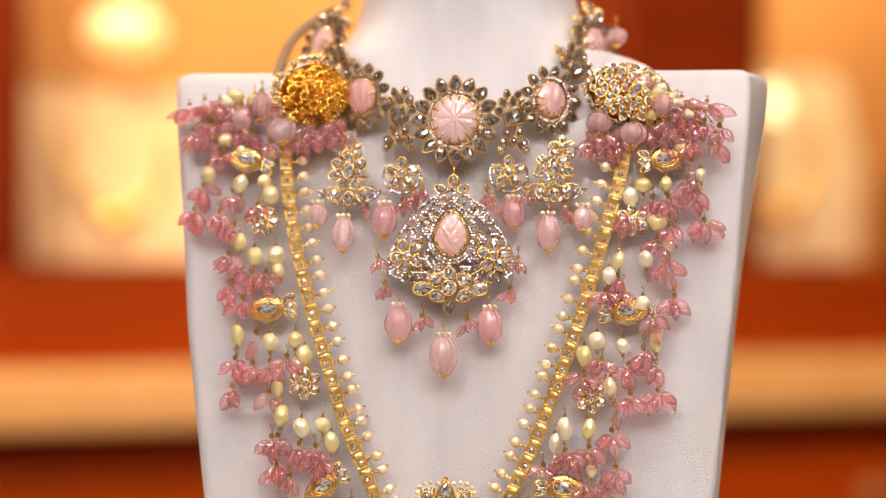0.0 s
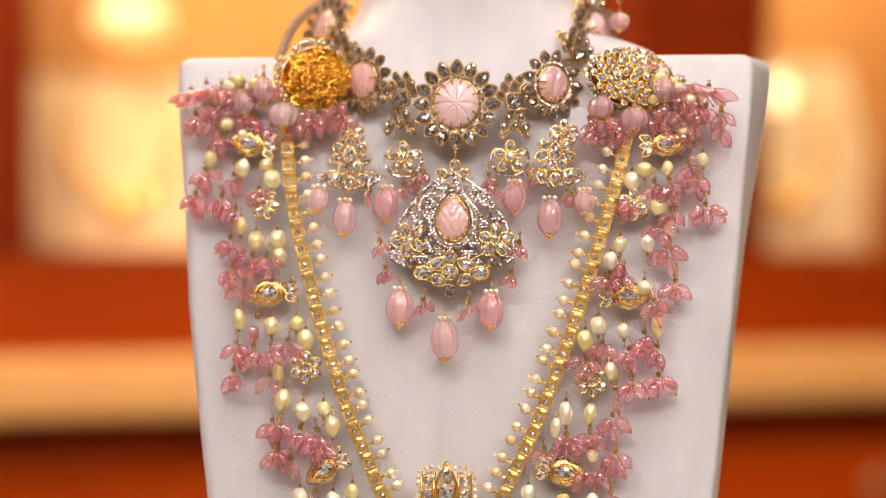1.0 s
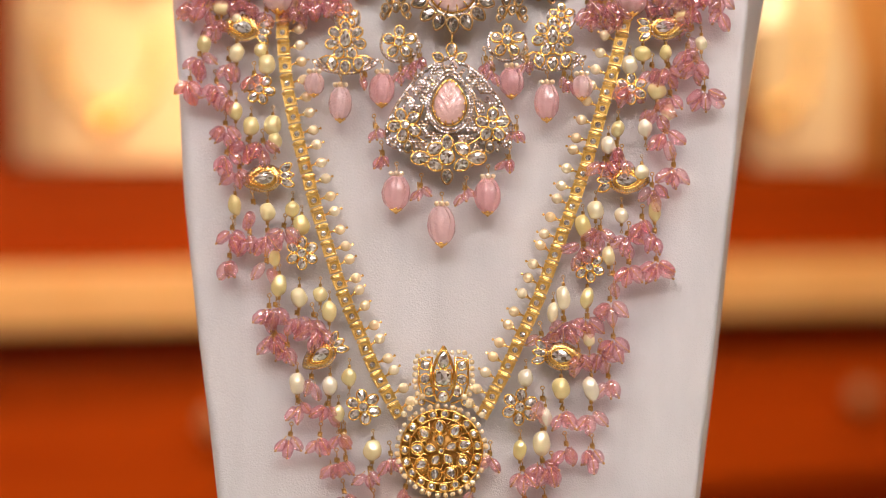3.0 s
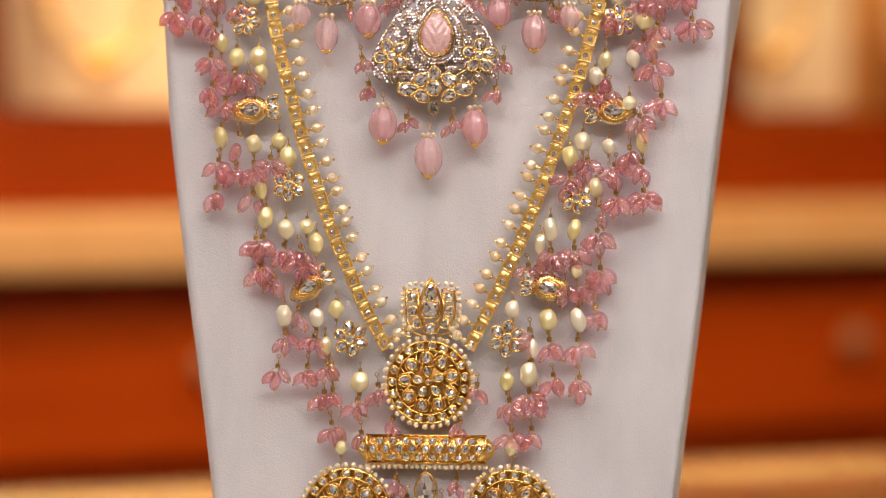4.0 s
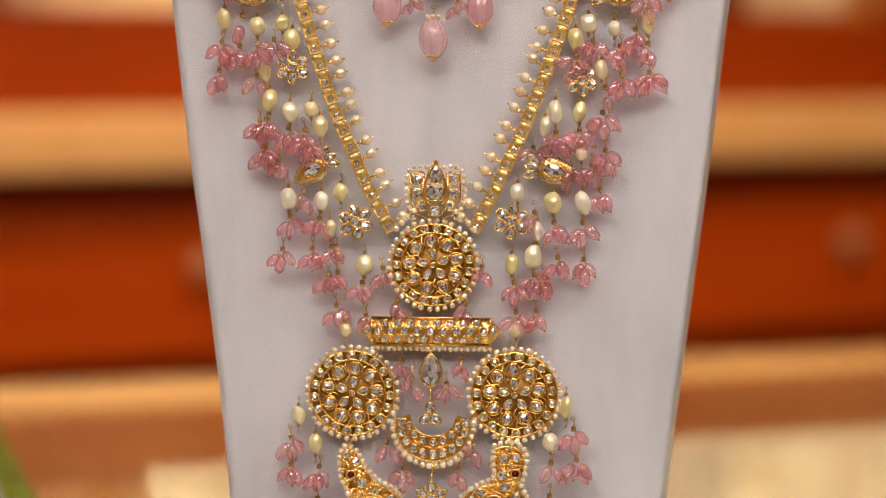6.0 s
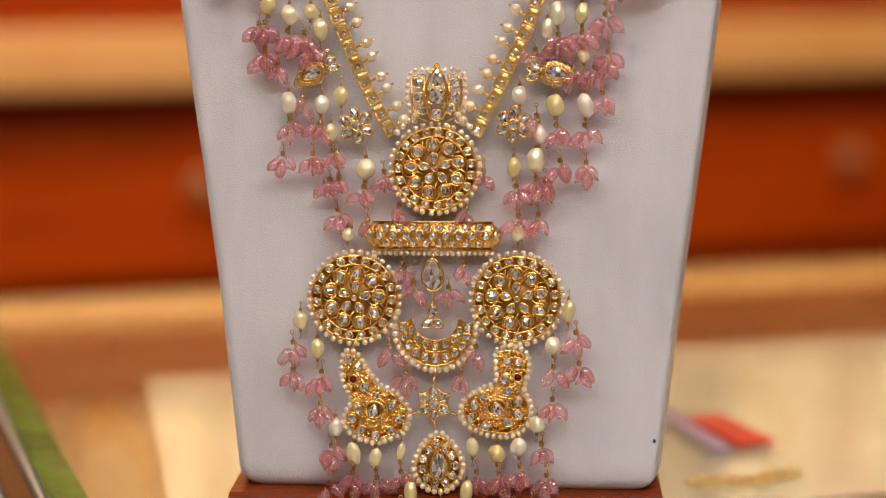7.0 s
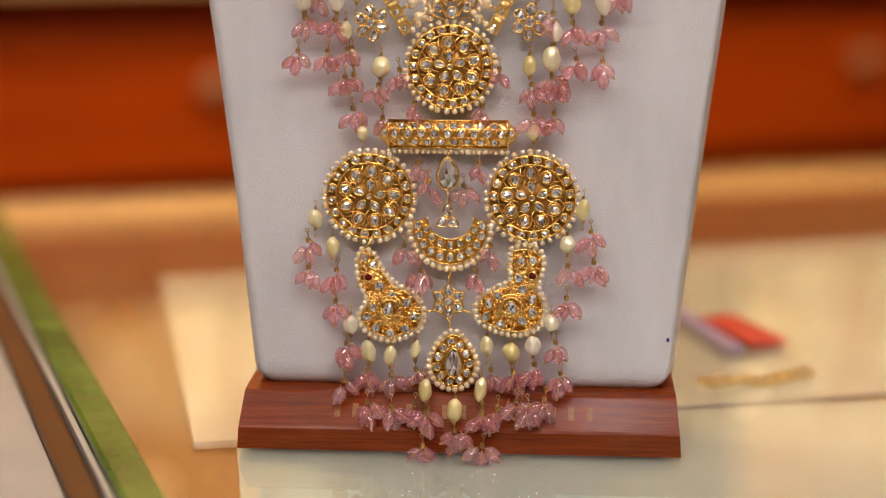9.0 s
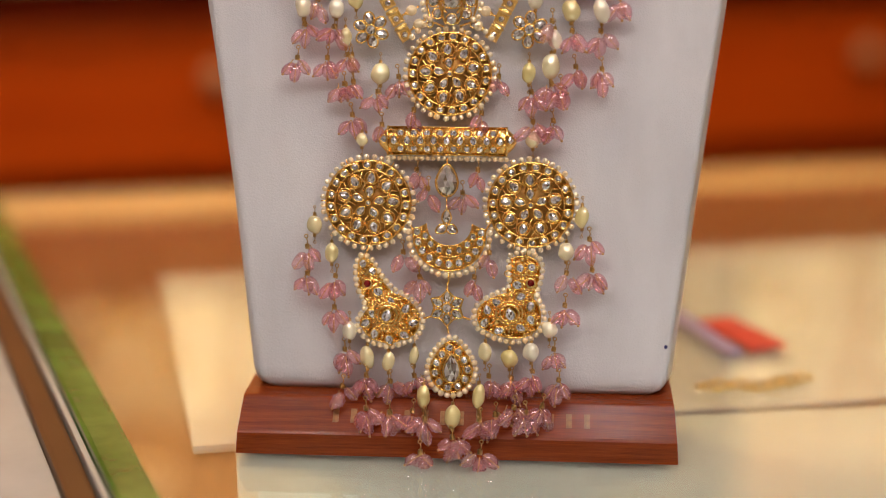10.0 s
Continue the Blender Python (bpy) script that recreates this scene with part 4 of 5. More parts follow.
# star between the birds and the pear pendant at the bottom
j = Jewel("star_pendant", "six-pointed gold star with uncut diamonds")
sx, sy = -2.1, -226.9
j.stone(0, 0, 1.9, z=1.6)
for i in range(6):
    a = 60 * i + 90
    j.stone(4.5 * math.cos(radians(a)), 4.5 * math.sin(radians(a)), 1.75, "pear", a - 90, 1.2, 1.1)
j.wire([(r * math.cos(radians(30 * i + 90)), r * math.sin(radians(30 * i + 90))) for i in range(12) for r in ((7.4 if i % 2 == 0 else 5.2),)], 0.45, 0.3, True)
j.wire([(-6.2, -3.5), (-9.5, -4.5)], 0.5).wire([(6.2, -3.5), (9.5, -4.5)], 0.5).wire([(0, 6.8), (0, 10.5)], 0.45).wire([(0, -6.8), (0.8, -10.5)], 0.45)
j.done(haar, Matrix.Translation((sx * MM, sy * MM, 2.2 * MM)))

j = Jewel("pear_pendant", "pear-shaped gold pendant with large diamond and pearls")
px, py = -0.1, -251.5
o = [(x * 9.3, y * 9.6) for x, y in outline("pear", 28)]
j.gold.loft([[(x * MM, y * MM, h * MM) for x, y in o] for h in (-1.4, 0.1)])
j.wire(o, 0.5, 0.4, True).wire([(x * 0.55, y * 0.58) for x, y in o], 0.45, 1.0, True)
j.stone(0.2, -0.2, 3.6, "pear", 0, 1.45, 2.2, wall=0.45)
for p, d in evenly([Vector((x * 0.78, y * 0.79, 0)) for x, y in o], 4.1, True):
    j.stone(p.x, p.y, 1.4, "round", 0, 1.1, 1.3)
j.pearls([tuple(p)[:2] for p, _ in evenly([Vector((x * 1.17, y * 1.15, 0)) for x, y in o], 2.6, True)], 1.25)
j.done(haar, Matrix.Translation((px * MM, py * MM, 3.2 * MM)))

# fringe: across, up, half width, half height
for x, y, rx, ry in [(-100.7, 30.3, 3.0, 3.9), (-87.3, 26.5, 3.1, 4.1), (-77.4, 27.6, 2.8, 2.8), (-74.9, 21.7, 3.6, 4.3), (-87.2, 2.5, 3.0, 3.7), (-80.9, -3.6, 3.4, 4.1), (-72.0, -3.3, 3.6, 4.1), (-70.9, -9.6, 2.8, 3.6),
                     (-86.9, -35.7, 2.8, 4.3), (-73.5, -38.6, 3.2, 3.9), (-63.3, -37.4, 3.1, 3.3), (-59.5, -43.8, 3.4, 4.1), (-70.1, -57.2, 2.5, 3.5), (-68.2, -68.3, 3.2, 4.6), (-60.0, -73.0, 3.5, 4.1), (-51.5, -71.8, 3.0, 3.2), (-47.7, -78.6, 3.2, 4.4)]:
    hang_pearl(haar, x, y, rx, ry)
for x, y, rx, ry in [(-60.3, -107.6, 3.2, 4.6), (-47.0, -108.3, 3.2, 3.9), (-39.3, -104.8, 3.2, 3.6), (-43.5, -119.6, 2.7, 3.7), (-40.7, -129.3, 1.4, 2.8), (-29.5, -133.7, 3.8, 4.3), (-36.8, -159.8, 2.5, 2.7),
                     (31.2, -104.4, 3.1, 3.6), (45.2, -108.4, 3.6, 4.5), (57.1, -108.3, 3.2, 4.9), (39.0, -119.7, 2.7, 4.1), (37.7, -130.2, 3.6, 5.0), (29.1, -132.8, 2.8, 4.1), (31.1, -159.1, 2.9, 3.2), (56.3, -89.0, 2.5, 2.7)]:
    hang_pearl(haar, x, y, rx, ry)
for x, y, rx, ry in [(77.3, 25.7, 3.6, 3.2), (86.4, 26.2, 2.5, 3.2), (100.5, 29.8, 2.4, 3.0), (72.1, 21.1, 3.2, 3.9), (82.9, 10.7, 3.8, 3.8), (87.2, 1.9, 2.8, 3.5), (78.3, -4.3, 3.0, 3.7), (67.4, -4.7, 2.7, 3.5), (63.6, -11.2, 3.0, 3.7),
                     (76.9, -22.1, 3.1, 3.1), (58.6, -37.4, 3.4, 3.9), (53.6, -43.6, 3.2, 4.6), (68.9, -39.4, 2.8, 3.2), (82.0, -37.8, 2.5, 4.1), (63.9, -55.7, 2.6, 3.9), (45.9, -72.5, 2.8, 5.0), (55.4, -72.4, 2.6, 4.4), (41.9, -78.2, 2.3, 4.1)]:
    hang_pearl(haar, x, y, rx, ry)
for x, y, rx, ry in [(-55.6, -194.1, 3.2, 3.7), (-48.7, -205.4, 2.8, 4.1), (-41.4, -236.8, 3.2, 3.9), (-34.1, -247.5, 3.0, 4.7), (-25.5, -249.2, 2.6, 4.1), (-15.2, -246.7, 2.0, 3.9), (-10.7, -261.7, 2.8, 4.8), (1.4, -268.4, 3.3, 4.8), (11.4, -261.0, 2.6, 5.0),
                     (13.4, -244.3, 2.8, 3.9), (23.2, -246.9, 3.4, 3.9), (31.9, -244.0, 3.4, 3.9), (39.0, -234.7, 3.2, 3.5), (45.1, -203.2, 3.2, 3.7), (51.1, -189.3, 2.8, 4.4)]:
    hang_pearl(haar, x, y, rx, ry, rest(y))

# pink bead knots: across, up, beads
for x, y, k in [(-102.7, 26.5, 4), (-106.4, 16.4, 4), (-95.5, 15.2, 4), (-90.6, 24.6, 3), (-89.7, 10.5, 2), (-80.0, 18.5, 4), (-96.0, 41.2, 3), (-91.5, -2.0, 4), (-90.7, -13.9, 4), (-82.0, -8.7, 4), (-75.9, -9.2, 4), (-85.4, -19.9, 3), (-87.8, -44.7, 4),
                (-80.6, -46.2, 3), (-73.4, -45.7, 3), (-66.7, -43.6, 4), (-88.7, -55.9, 3), (-79.5, -34.0, 1), (-73.6, -57.9, 2), (-72.2, -76.1, 4), (-69.7, -75.6, 3), (-69.9, -87.6, 3), (-60.8, -78.9, 3), (-54.2, -79.6, 3), (-52.5, -83.6, 5)]:
    hang_cluster(haar, x, y, k)
for x, y, k in [(-69.9, -86.3, 3), (-64.6, -91.5, 3), (-59.8, -114.0, 3), (-47.9, -115.1, 4), (-62.7, -127.4, 3), (-50.8, -127.3, 3), (-42.5, -126.1, 3), (-54.6, -104.2, 2), (-44.0, -137.5, 3), (-40.4, -136.5, 3), (-30.6, -140.5, 3), (-40.8, -149.7, 3), (-28.9, -153.4, 2),
                (-22.4, -134.4, 3), (-16.2, -147.4, 2), (17.2, -133.8, 2), (10.7, -148.3, 2), (-14.9, -171.1, 2), (9.5, -170.8, 2), (-10.3, -178.5, 2), (3.5, -180.1, 3)]:
    hang_cluster(haar, x, y, k, 2.0, 3.0)
for x, y, k in [(95.1, 29.4, 3), (98.2, 23.6, 4), (101.5, 12.1, 5), (87.3, 21.5, 4), (80.9, 21.5, 3), (88.1, 10.4, 3), (71.6, 15.5, 5), (82.9, 4.5, 4), (86.0, -4.9, 4), (96.7, 36.8, 1), (66.8, -10.0, 3), (62.2, -16.4, 4), (69.0, -15.3, 3),
                (89.5, -18.6, 4), (80.9, -26.6, 4), (77.0, -39.4, 3), (82.0, -45.0, 2), (82.6, -56.3, 5), (71.2, -46.2, 4), (60.4, -44.0, 4), (53.8, -50.4, 5), (71.8, -57.5, 3), (65.5, -62.2, 1), (64.4, -72.3, 4), (55.4, -79.1, 4), (46.2, -80.4, 5)]:
    hang_cluster(haar, x, y, k)
for x, y, k in [(37.2, -86.3, 4), (46.0, -80.2, 3), (51.9, -93.0, 3), (60.4, -93.0, 4), (65.7, -87.1, 4), (63.8, -102.9, 3), (45.7, -115.8, 3), (56.9, -115.7, 3), (47.3, -129.7, 3), (57.6, -130.5, 4), (37.8, -112.0, 2), (30.1, -139.8, 3), (37.9, -136.5, 4),
                (41.3, -137.6, 3), (31.0, -151.4, 3), (38.9, -150.9, 3)]:
    hang_cluster(haar, x, y, k, 2.2, 3.25)
for x, y, k in [(-58.6, -202.6, 3), (-58.6, -213.4, 3), (-47.1, -214.3, 3), (-47.6, -227.0, 3), (-43.3, -244.2, 4), (-43.6, -258.3, 3), (-34.4, -254.3, 4), (-33.4, -265.9, 4), (-24.4, -256.2, 3), (-23.8, -267.1, 4), (-15.0, -254.0, 3), (-14.7, -266.4, 3), (-9.6, -268.8, 4), (-10.9, -281.3, 4), (-20.0, -204.1, 2), (-13.3, -214.1, 3),
                (14.5, -203.6, 2), (8.7, -213.7, 2), (1.7, -275.2, 5), (12.1, -268.8, 4), (12.7, -280.7, 4)]:
    hang_cluster(haar, x, y, k, rest(y), 3.3)
for x, y, k in [(54.2, -197.6, 3), (55.5, -209.8, 4), (45.4, -211.3, 2), (45.0, -224.3, 3), (40.9, -242.2, 3), (43.1, -254.4, 3), (15.1, -253.5, 2), (24.2, -254.1, 4), (32.5, -251.3, 3), (36.8, -263.5, 4), (25.6, -264.3, 4), (18.3, -266.8, 3), (30.6, -266.1, 3)]:
    hang_cluster(haar, x, y, k, rest(y), 3.3)

for x, y, r, turn in [(-59.0, -55.2, 6.8, 0), (-33.3, -116.6, 7.2, 10), (29.0, -115.9, 7.4, -6), (-77.5, 11.4, 6.4, 20), (72.7, 11.4, 6.4, 0), (56.1, -60.1, 6.2, 8)]:
    flower(haar, x, y, r, 6, 2.8, turn)
for x, y, r, flip, turn in [(-75.3, -25.0, 7.2, 1, 8), (71.2, -25.3, 7.0, -1, 0), (-51.0, -96.2, 6.6, 1, 35), (45.8, -95.8, 7.0, -1, -10), (-85.2, 36.9, 7.0, 1, -10), (86.5, 36.4, 6.6, -1, 6)]:
    paisley(haar, x, y, r, flip, 2.4, turn)

# ---- the choker with its pendants ----
choker = thing("choker_necklace", "gold choker with carved pink stones, smoky diamonds and pendants", "necklace", m=B)


def carved(kind, k=36, rings=9):
    """A carved stone of unit size: a flower with eight petals, a ribbed shell, or a leaf on a pear."""
    s = Shape()
    o = outline("pear", k) if kind == "leaf" else outline("round", k)
    loops = []
    for j in range(rings + 1):
        q = 1 - j / rings * 0.97
        loop = []
        for i, (x, y) in enumerate(o):
            a = 2 * math.pi * i / k
            z = 0.42 * math.sqrt(max(0.0, 1 - (q * 0.96) ** 2))
            if kind == "flower":
                z -= 0.08 * max(0.0, math.cos(8 * a)) ** 2 * q ** 0.5 * (1 - q ** 6)
            elif kind == "shell":
                z -= 0.06 * (0.5 + 0.5 * math.cos(17 * math.atan2(x * q, 1.6 + y * q))) * (1 - q ** 6)
            else:
                z -= 0.05 * (0.5 + 0.5 * math.cos(15 * (abs(x * q) - 0.7 * y * q))) * (1 - q ** 6)
            loop.append((x * q, y * q, z))
        loops.append(loop)
    return s.loft(loops).mesh("carved_stone", PINK_CARVED)


CARVED = {k: carved(k, 64 if k != "leaf" else 48, 12) for k in ("flower", "shell", "leaf")}


def dots(parent, pts, r, label="tiny pave diamonds"):
    """Rows of tiny diamonds on dark seats, too small to pick apart."""
    s, seat = Shape(), Shape()
    for p in pts:
        q = r * random.uniform(0.85, 1.1)
        s.ball((0, 0, 0), q * MM, q * MM, q * 0.8 * MM, 6, 4, Matrix.Translation((p[0] * MM, p[1] * MM, p[2] * MM)) @ pose(0, 0, 0, 0, 0, random.uniform(0, 60)))
        seat.loft([[((p[0] + g * 1.5 * r * math.cos(a * math.pi / 3)) * MM, (p[1] + g * 1.5 * r * math.sin(a * math.pi / 3)) * MM, (p[2] + h) * MM) for a in range(6)] for g, h in ((1, -1.0), (1, -0.15), (0.6, -0.05))])
    tagged(part("pave_seat", seat, SEAT, parent, "dark silver seats", None, False), kind="stuff")
    return tagged(part("pave_work", s, PAVE, parent, label, None, False), kind="stuff")


def rosette(name, x, y, w, rx, ry, kind, petals, petal_r, yaw=0.0, turn=0.0, label="", smoky=True, halo=1):
    """A carved pink stone in claws, in a ring of tiny diamonds and a ring of larger ones."""
    j = Jewel(name, label or "carved pink stone in a ring of smoky diamonds")
    ring = lambda g, n: [(px * (rx + g), py * (ry + g)) for px, py in outline("pear" if kind == "leaf" else "round", n)]
    j.wire(ring(0.3, 32), 0.5, 0.6, True).wire(ring(2.6, 32), 0.4, 0.2, True).wire(ring(1.4, 32), 0.7, -0.6, True)
    for a, b in zip(ring(0.6, 14), ring(-2.2, 14)):
        if (a[1] < ry * 0.3 or kind == "flower") and random.random() < 0.9:
            j.wire([(*a, 0.8), (0.5 * (a[0] + b[0]), 0.5 * (a[1] + b[1]), 2.6), (*b, 3.4)], 0.36)
    for i in range(petals):
        a = 360 * i / petals + 90
        g = 2.5 + petal_r * 0.95
        j.stone((rx + g) * math.cos(radians(a)), (ry + g) * math.sin(radians(a)), petal_r, "pear", a - 90, 1.12, 1.0, smoky)
    j.kids.append(("carved_stone", CARVED[kind], scaled(0, 0, 0.4, rx, ry, max(rx, ry) * 0.95)))
    g = j.done(choker, Matrix.Translation((x * MM, y * MM, w * MM)) @ pose(0, 0, 0, 0, yaw, turn))
    dots(g, [(p.x, p.y, 0.9) for p, _ in evenly([Vector((*q, 0)) for q in ring(1.5, 40)], 1.05, True)], 0.52)
    return g


rosette("centre_rosette", 1.0, 52.3, 5.0, 9.4, 10.0, "flower", 16, 2.65)
for x, y, w, rx, ry, yaw, turn in [(-38.0, 63.5, -1.0, 6.3, 7.5, -24, 8), (39.7, 61.6, -1.0, 6.3, 7.5, 24, -8), (-57.9, 91.9, -22.0, 6.0, 7.2, -42, -18), (58.4, 89.9, -22.0, 5.6, 7.4, 42, 12)]:
    rosette("side_rosette", x, y, w, rx, ry, "shell", 13, 1.95, yaw, turn)


def spacer(x, y, w, r, yaw, legs=True, flip=1):
    j = Jewel("choker_link", "gold link with a large smoky diamond")
    j.stone(0, 0, r, "square", 10, 0.88, 1.4, True, 0.6)
    for i, (px, py, pr, t) in enumerate(((-3.6, 5.6, 1.7, 20), (0.4, 6.4, 1.8, 0), (4.3, 5.8, 1.7, -20), (-5.6, 2.6, 1.5, 50), (5.8, 2.4, 1.5, -50), (-1.9, 9.4, 1.5, 10), (2.6, 9.5, 1.5, -10))):
        j.stone(px * flip, py, pr, "pear", t * flip, 1.1, 0.9, True)
    if legs:
        for px, py, pr in ((-2.6, -6.2, 1.7), (2.4, -6.4, 1.7), (-4.4, -10.4, 1.7), (0.0, -10.0, 1.6), (4.2, -10.8, 1.7), (-5.4, -13.2, 1.2), (5.2, -13.6, 1.2)):
            j.stone(px * flip, py, pr, "pear", 180, 1.1, 0.9, True)
        for q in (-1, 1):
            j.wire([(q * 1.0, -4, 0), (q * 1.2, -9, 0), (q * 3.4, -14, 0)], 0.5)
    j.wire([(-7, 1.0, -0.6), (7, 1.0, -0.6)], 0.5).wire([(-6, 7.5, -0.6), (6, 7.5, -0.6)], 0.45)
    return j.done(choker, Matrix.Translation((x * MM, y * MM, w * MM)) @ pose(0, 0, 0, 0, yaw, 0))


spacer(-22.2, 55.0, 3.0, 4.2, -14)
spacer(24.6, 53.6, 3.0, 4.2, 14, True, -1)
spacer(-50.0, 75.2, -6.0, 3.8, -34, False)
spacer(50.2, 75.0, -6.0, 3.8, 34, False, -1)
for x, y, w, r in [(-49.1, 93.3, -18.0, 1.7), (-48.6, 101.3, -24.0, 1.9), (-52.2, 106.9, -28.0, 1.7), (-49.8, 111.0, -30.0, 1.9), (-52.3, 80.1, -8.0, 1.8), (-42.9, 79.1, -6.0, 1.8), (50.0, 93.4, -18.0, 1.8), (51.0, 101.3, -24.0, 1.8),
                   (55.4, 108.4, -30.0, 1.9), (59.7, 104.3, -28.0, 2.0), (46.2, 79.3, -6.0, 1.8), (43.8, 83.7, -8.0, 1.7), (55.6, 74.0, -10.0, 2.0), (55.0, 66.4, -4.0, 1.8), (-50.1, 69.5, -4.0, 1.8)]:
    j = Jewel("small_setting", "small diamond in gold")
    j.stone(0, 0, r, "pear", r * 900 % 360, 1.1, 1.0)
    j.gold.ball((1.6 * MM, -2.2 * MM, -0.5 * MM), 1.0 * MM, n=8, m=5).ball((-1.8 * MM, 1.9 * MM, -0.8 * MM), 1.1 * MM, n=8, m=5)
    j.done(choker, Matrix.Translation((x * MM, y * MM, w * MM)))


# the fan-shaped centre pendant
def inside(x, y, poly):
    hit = False
    for (ax, ay), (bx, by) in zip(poly, poly[1:] + poly[:1]):
        if (ay > y) != (by > y) and x < (bx - ax) * (y - ay) / (by - ay) + ax:
            hit = not hit
    return hit


PX, PY = -0.2, -0.2
j = Jewel("fan_pendant", "fan-shaped pendant with carved pink pear and pave diamonds")
HALF_FAN = [(0.5, 24.5), (7.5, 20.5), (13.5, 16.0), (20.5, 6.0), (25.3, -3.5), (24.5, -10.5), (18.5, -15.0), (13.5, -20.0), (6.0, -22.5), (0, -26.0)]
fan = HALF_FAN + [(-x, y) for x, y in HALF_FAN[-2:0:-1]]
for side in (HALF_FAN, [(-x, y) for x, y in HALF_FAN]):
    j.wire(smooth_path([(*p, 0.2) for p in side[:6]], 4), 0.45)
for q in (-1, 1):
    j.wire(smooth_path([(q * 3.0, -13.0, 0.4), (q * 9.0, -10.5, 0.6), (q * 14.0, -6.0, 0.6), (q * 11, 2, 0.4), (q * 8, 12, 0.3), (0, 20, 0.3)], 5), 0.4)
    j.wire(smooth_path([(q * 9.0, -20, 0.6), (q * 14.5, -14.0, 0.8), (q * 18.0, -9, 1.0)], 5), 0.5)
    # side flowers
    for i in range(5):
        a = 72 * i + 60 * q + 30
        j.stone(q * 17.6 + 4.3 * math.cos(radians(a)), -3.4 + 4.3 * math.sin(radians(a)), 2.3, "pear", a + 90, 1.15, 1.8)
    j.stone(q * 17.6, -3.4, 1.7, z=2.4)
    j.stone(q * 16.4, -12.2, 1.8, "pear", 0, 1.2, 1.2, True)
    j.stone(q * 11.4, -16.6, 2.9, "pear", 90 * q, 1.25, 1.6)
    j.stone(q * 5.6, -13.0, 2.7, "pear", 60 * q, 1.1, 1.8).stone(q * 5.4, -19.4, 2.6, "pear", 120 * q, 1.1, 1.8)
    j.stone(q * 4.6, 24.2, 1.9, "pear", -60 * q, 1.1, 1.2)
j.stone(-0.6, -16.4, 3.0, z=2.4).stone(-0.6, -10.6, 2.5, "pear", 0, 1.1, 1.8).stone(-0.6, -24.0, 2.4, "pear", 180, 1.1, 1.4, True)
j.stone(0.8, 27.4, 2.2, "pear", 180, 1.1, 1.3)
j.wire([(0.8, 30, 0.8), (1.0, 34.5, 0.8)], 0.5)
pear = outline("pear", 28)
j.wire([(0.2 + px * 7.5, 5.0 + py * 8.6) for px, py in pear], 0.5, 1.6, True)
for i, (px, py) in enumerate(outline("pear", 14)):
    j.wire([(0.2 + px * 7.6, 5 + py * 8.7, 1.6), (0.2 + px * 6.6, 5 + py * 7.4, 4.2)], 0.4)
j.kids.append(("carved_stone", CARVED["leaf"], scaled(0.2, 5.0, 1.2, 7.1, 8.2, 7.0)))
g = j.done(choker, Matrix.Translation((PX * MM, PY * MM, 4.0 * MM)))
pts = []
for i in range(-22, 23):
    for k in range(-22, 23):
        x, y = 1.22 * i + 0.61 * (k % 2), 1.12 * k
        if not inside(x, y, fan) or ((x - 0.2) / 8.4) ** 2 + ((y - 5.6) / 10.6) ** 2 < 1 or y < -14:
            continue
        if any((x - a) ** 2 + (y - b) ** 2 < c * c for a, b, c in ((18, -3.6, 5.0), (-18, -3.6, 5.0), (-0.6, -16.2, 5.2), (11.6, -16.2, 3.2), (-11.6, -16.2, 3.2), (16.4, -12.2, 2.4), (-16.4, -12.2, 2.4))):
            continue
        if noise.noise(Vector((x * 0.42, y * 0.42, 2))) > 0.04:
            continue
        pts.append((x + random.uniform(-0.15, 0.15), y + random.uniform(-0.15, 0.15), 0.9 + 0.8 * noise.noise(Vector((x * 0.1, y * 0.1, 0)))))
for grow in (2.0, 3.4):
    pts += [(p.x, p.y, 1.6) for p, _ in evenly([Vector((0.2 + px * (7.5 + grow * 0.8), 5.0 + py * (8.2 + grow), 0)) for px, py in pear], 1.15, True)]
pts += [(p.x, p.y, 0.9) for p, _ in evenly([Vector((*q, 0)) for q in fan], 1.2, True) if p.y > -12.5]
dots(g, pts, 0.56)


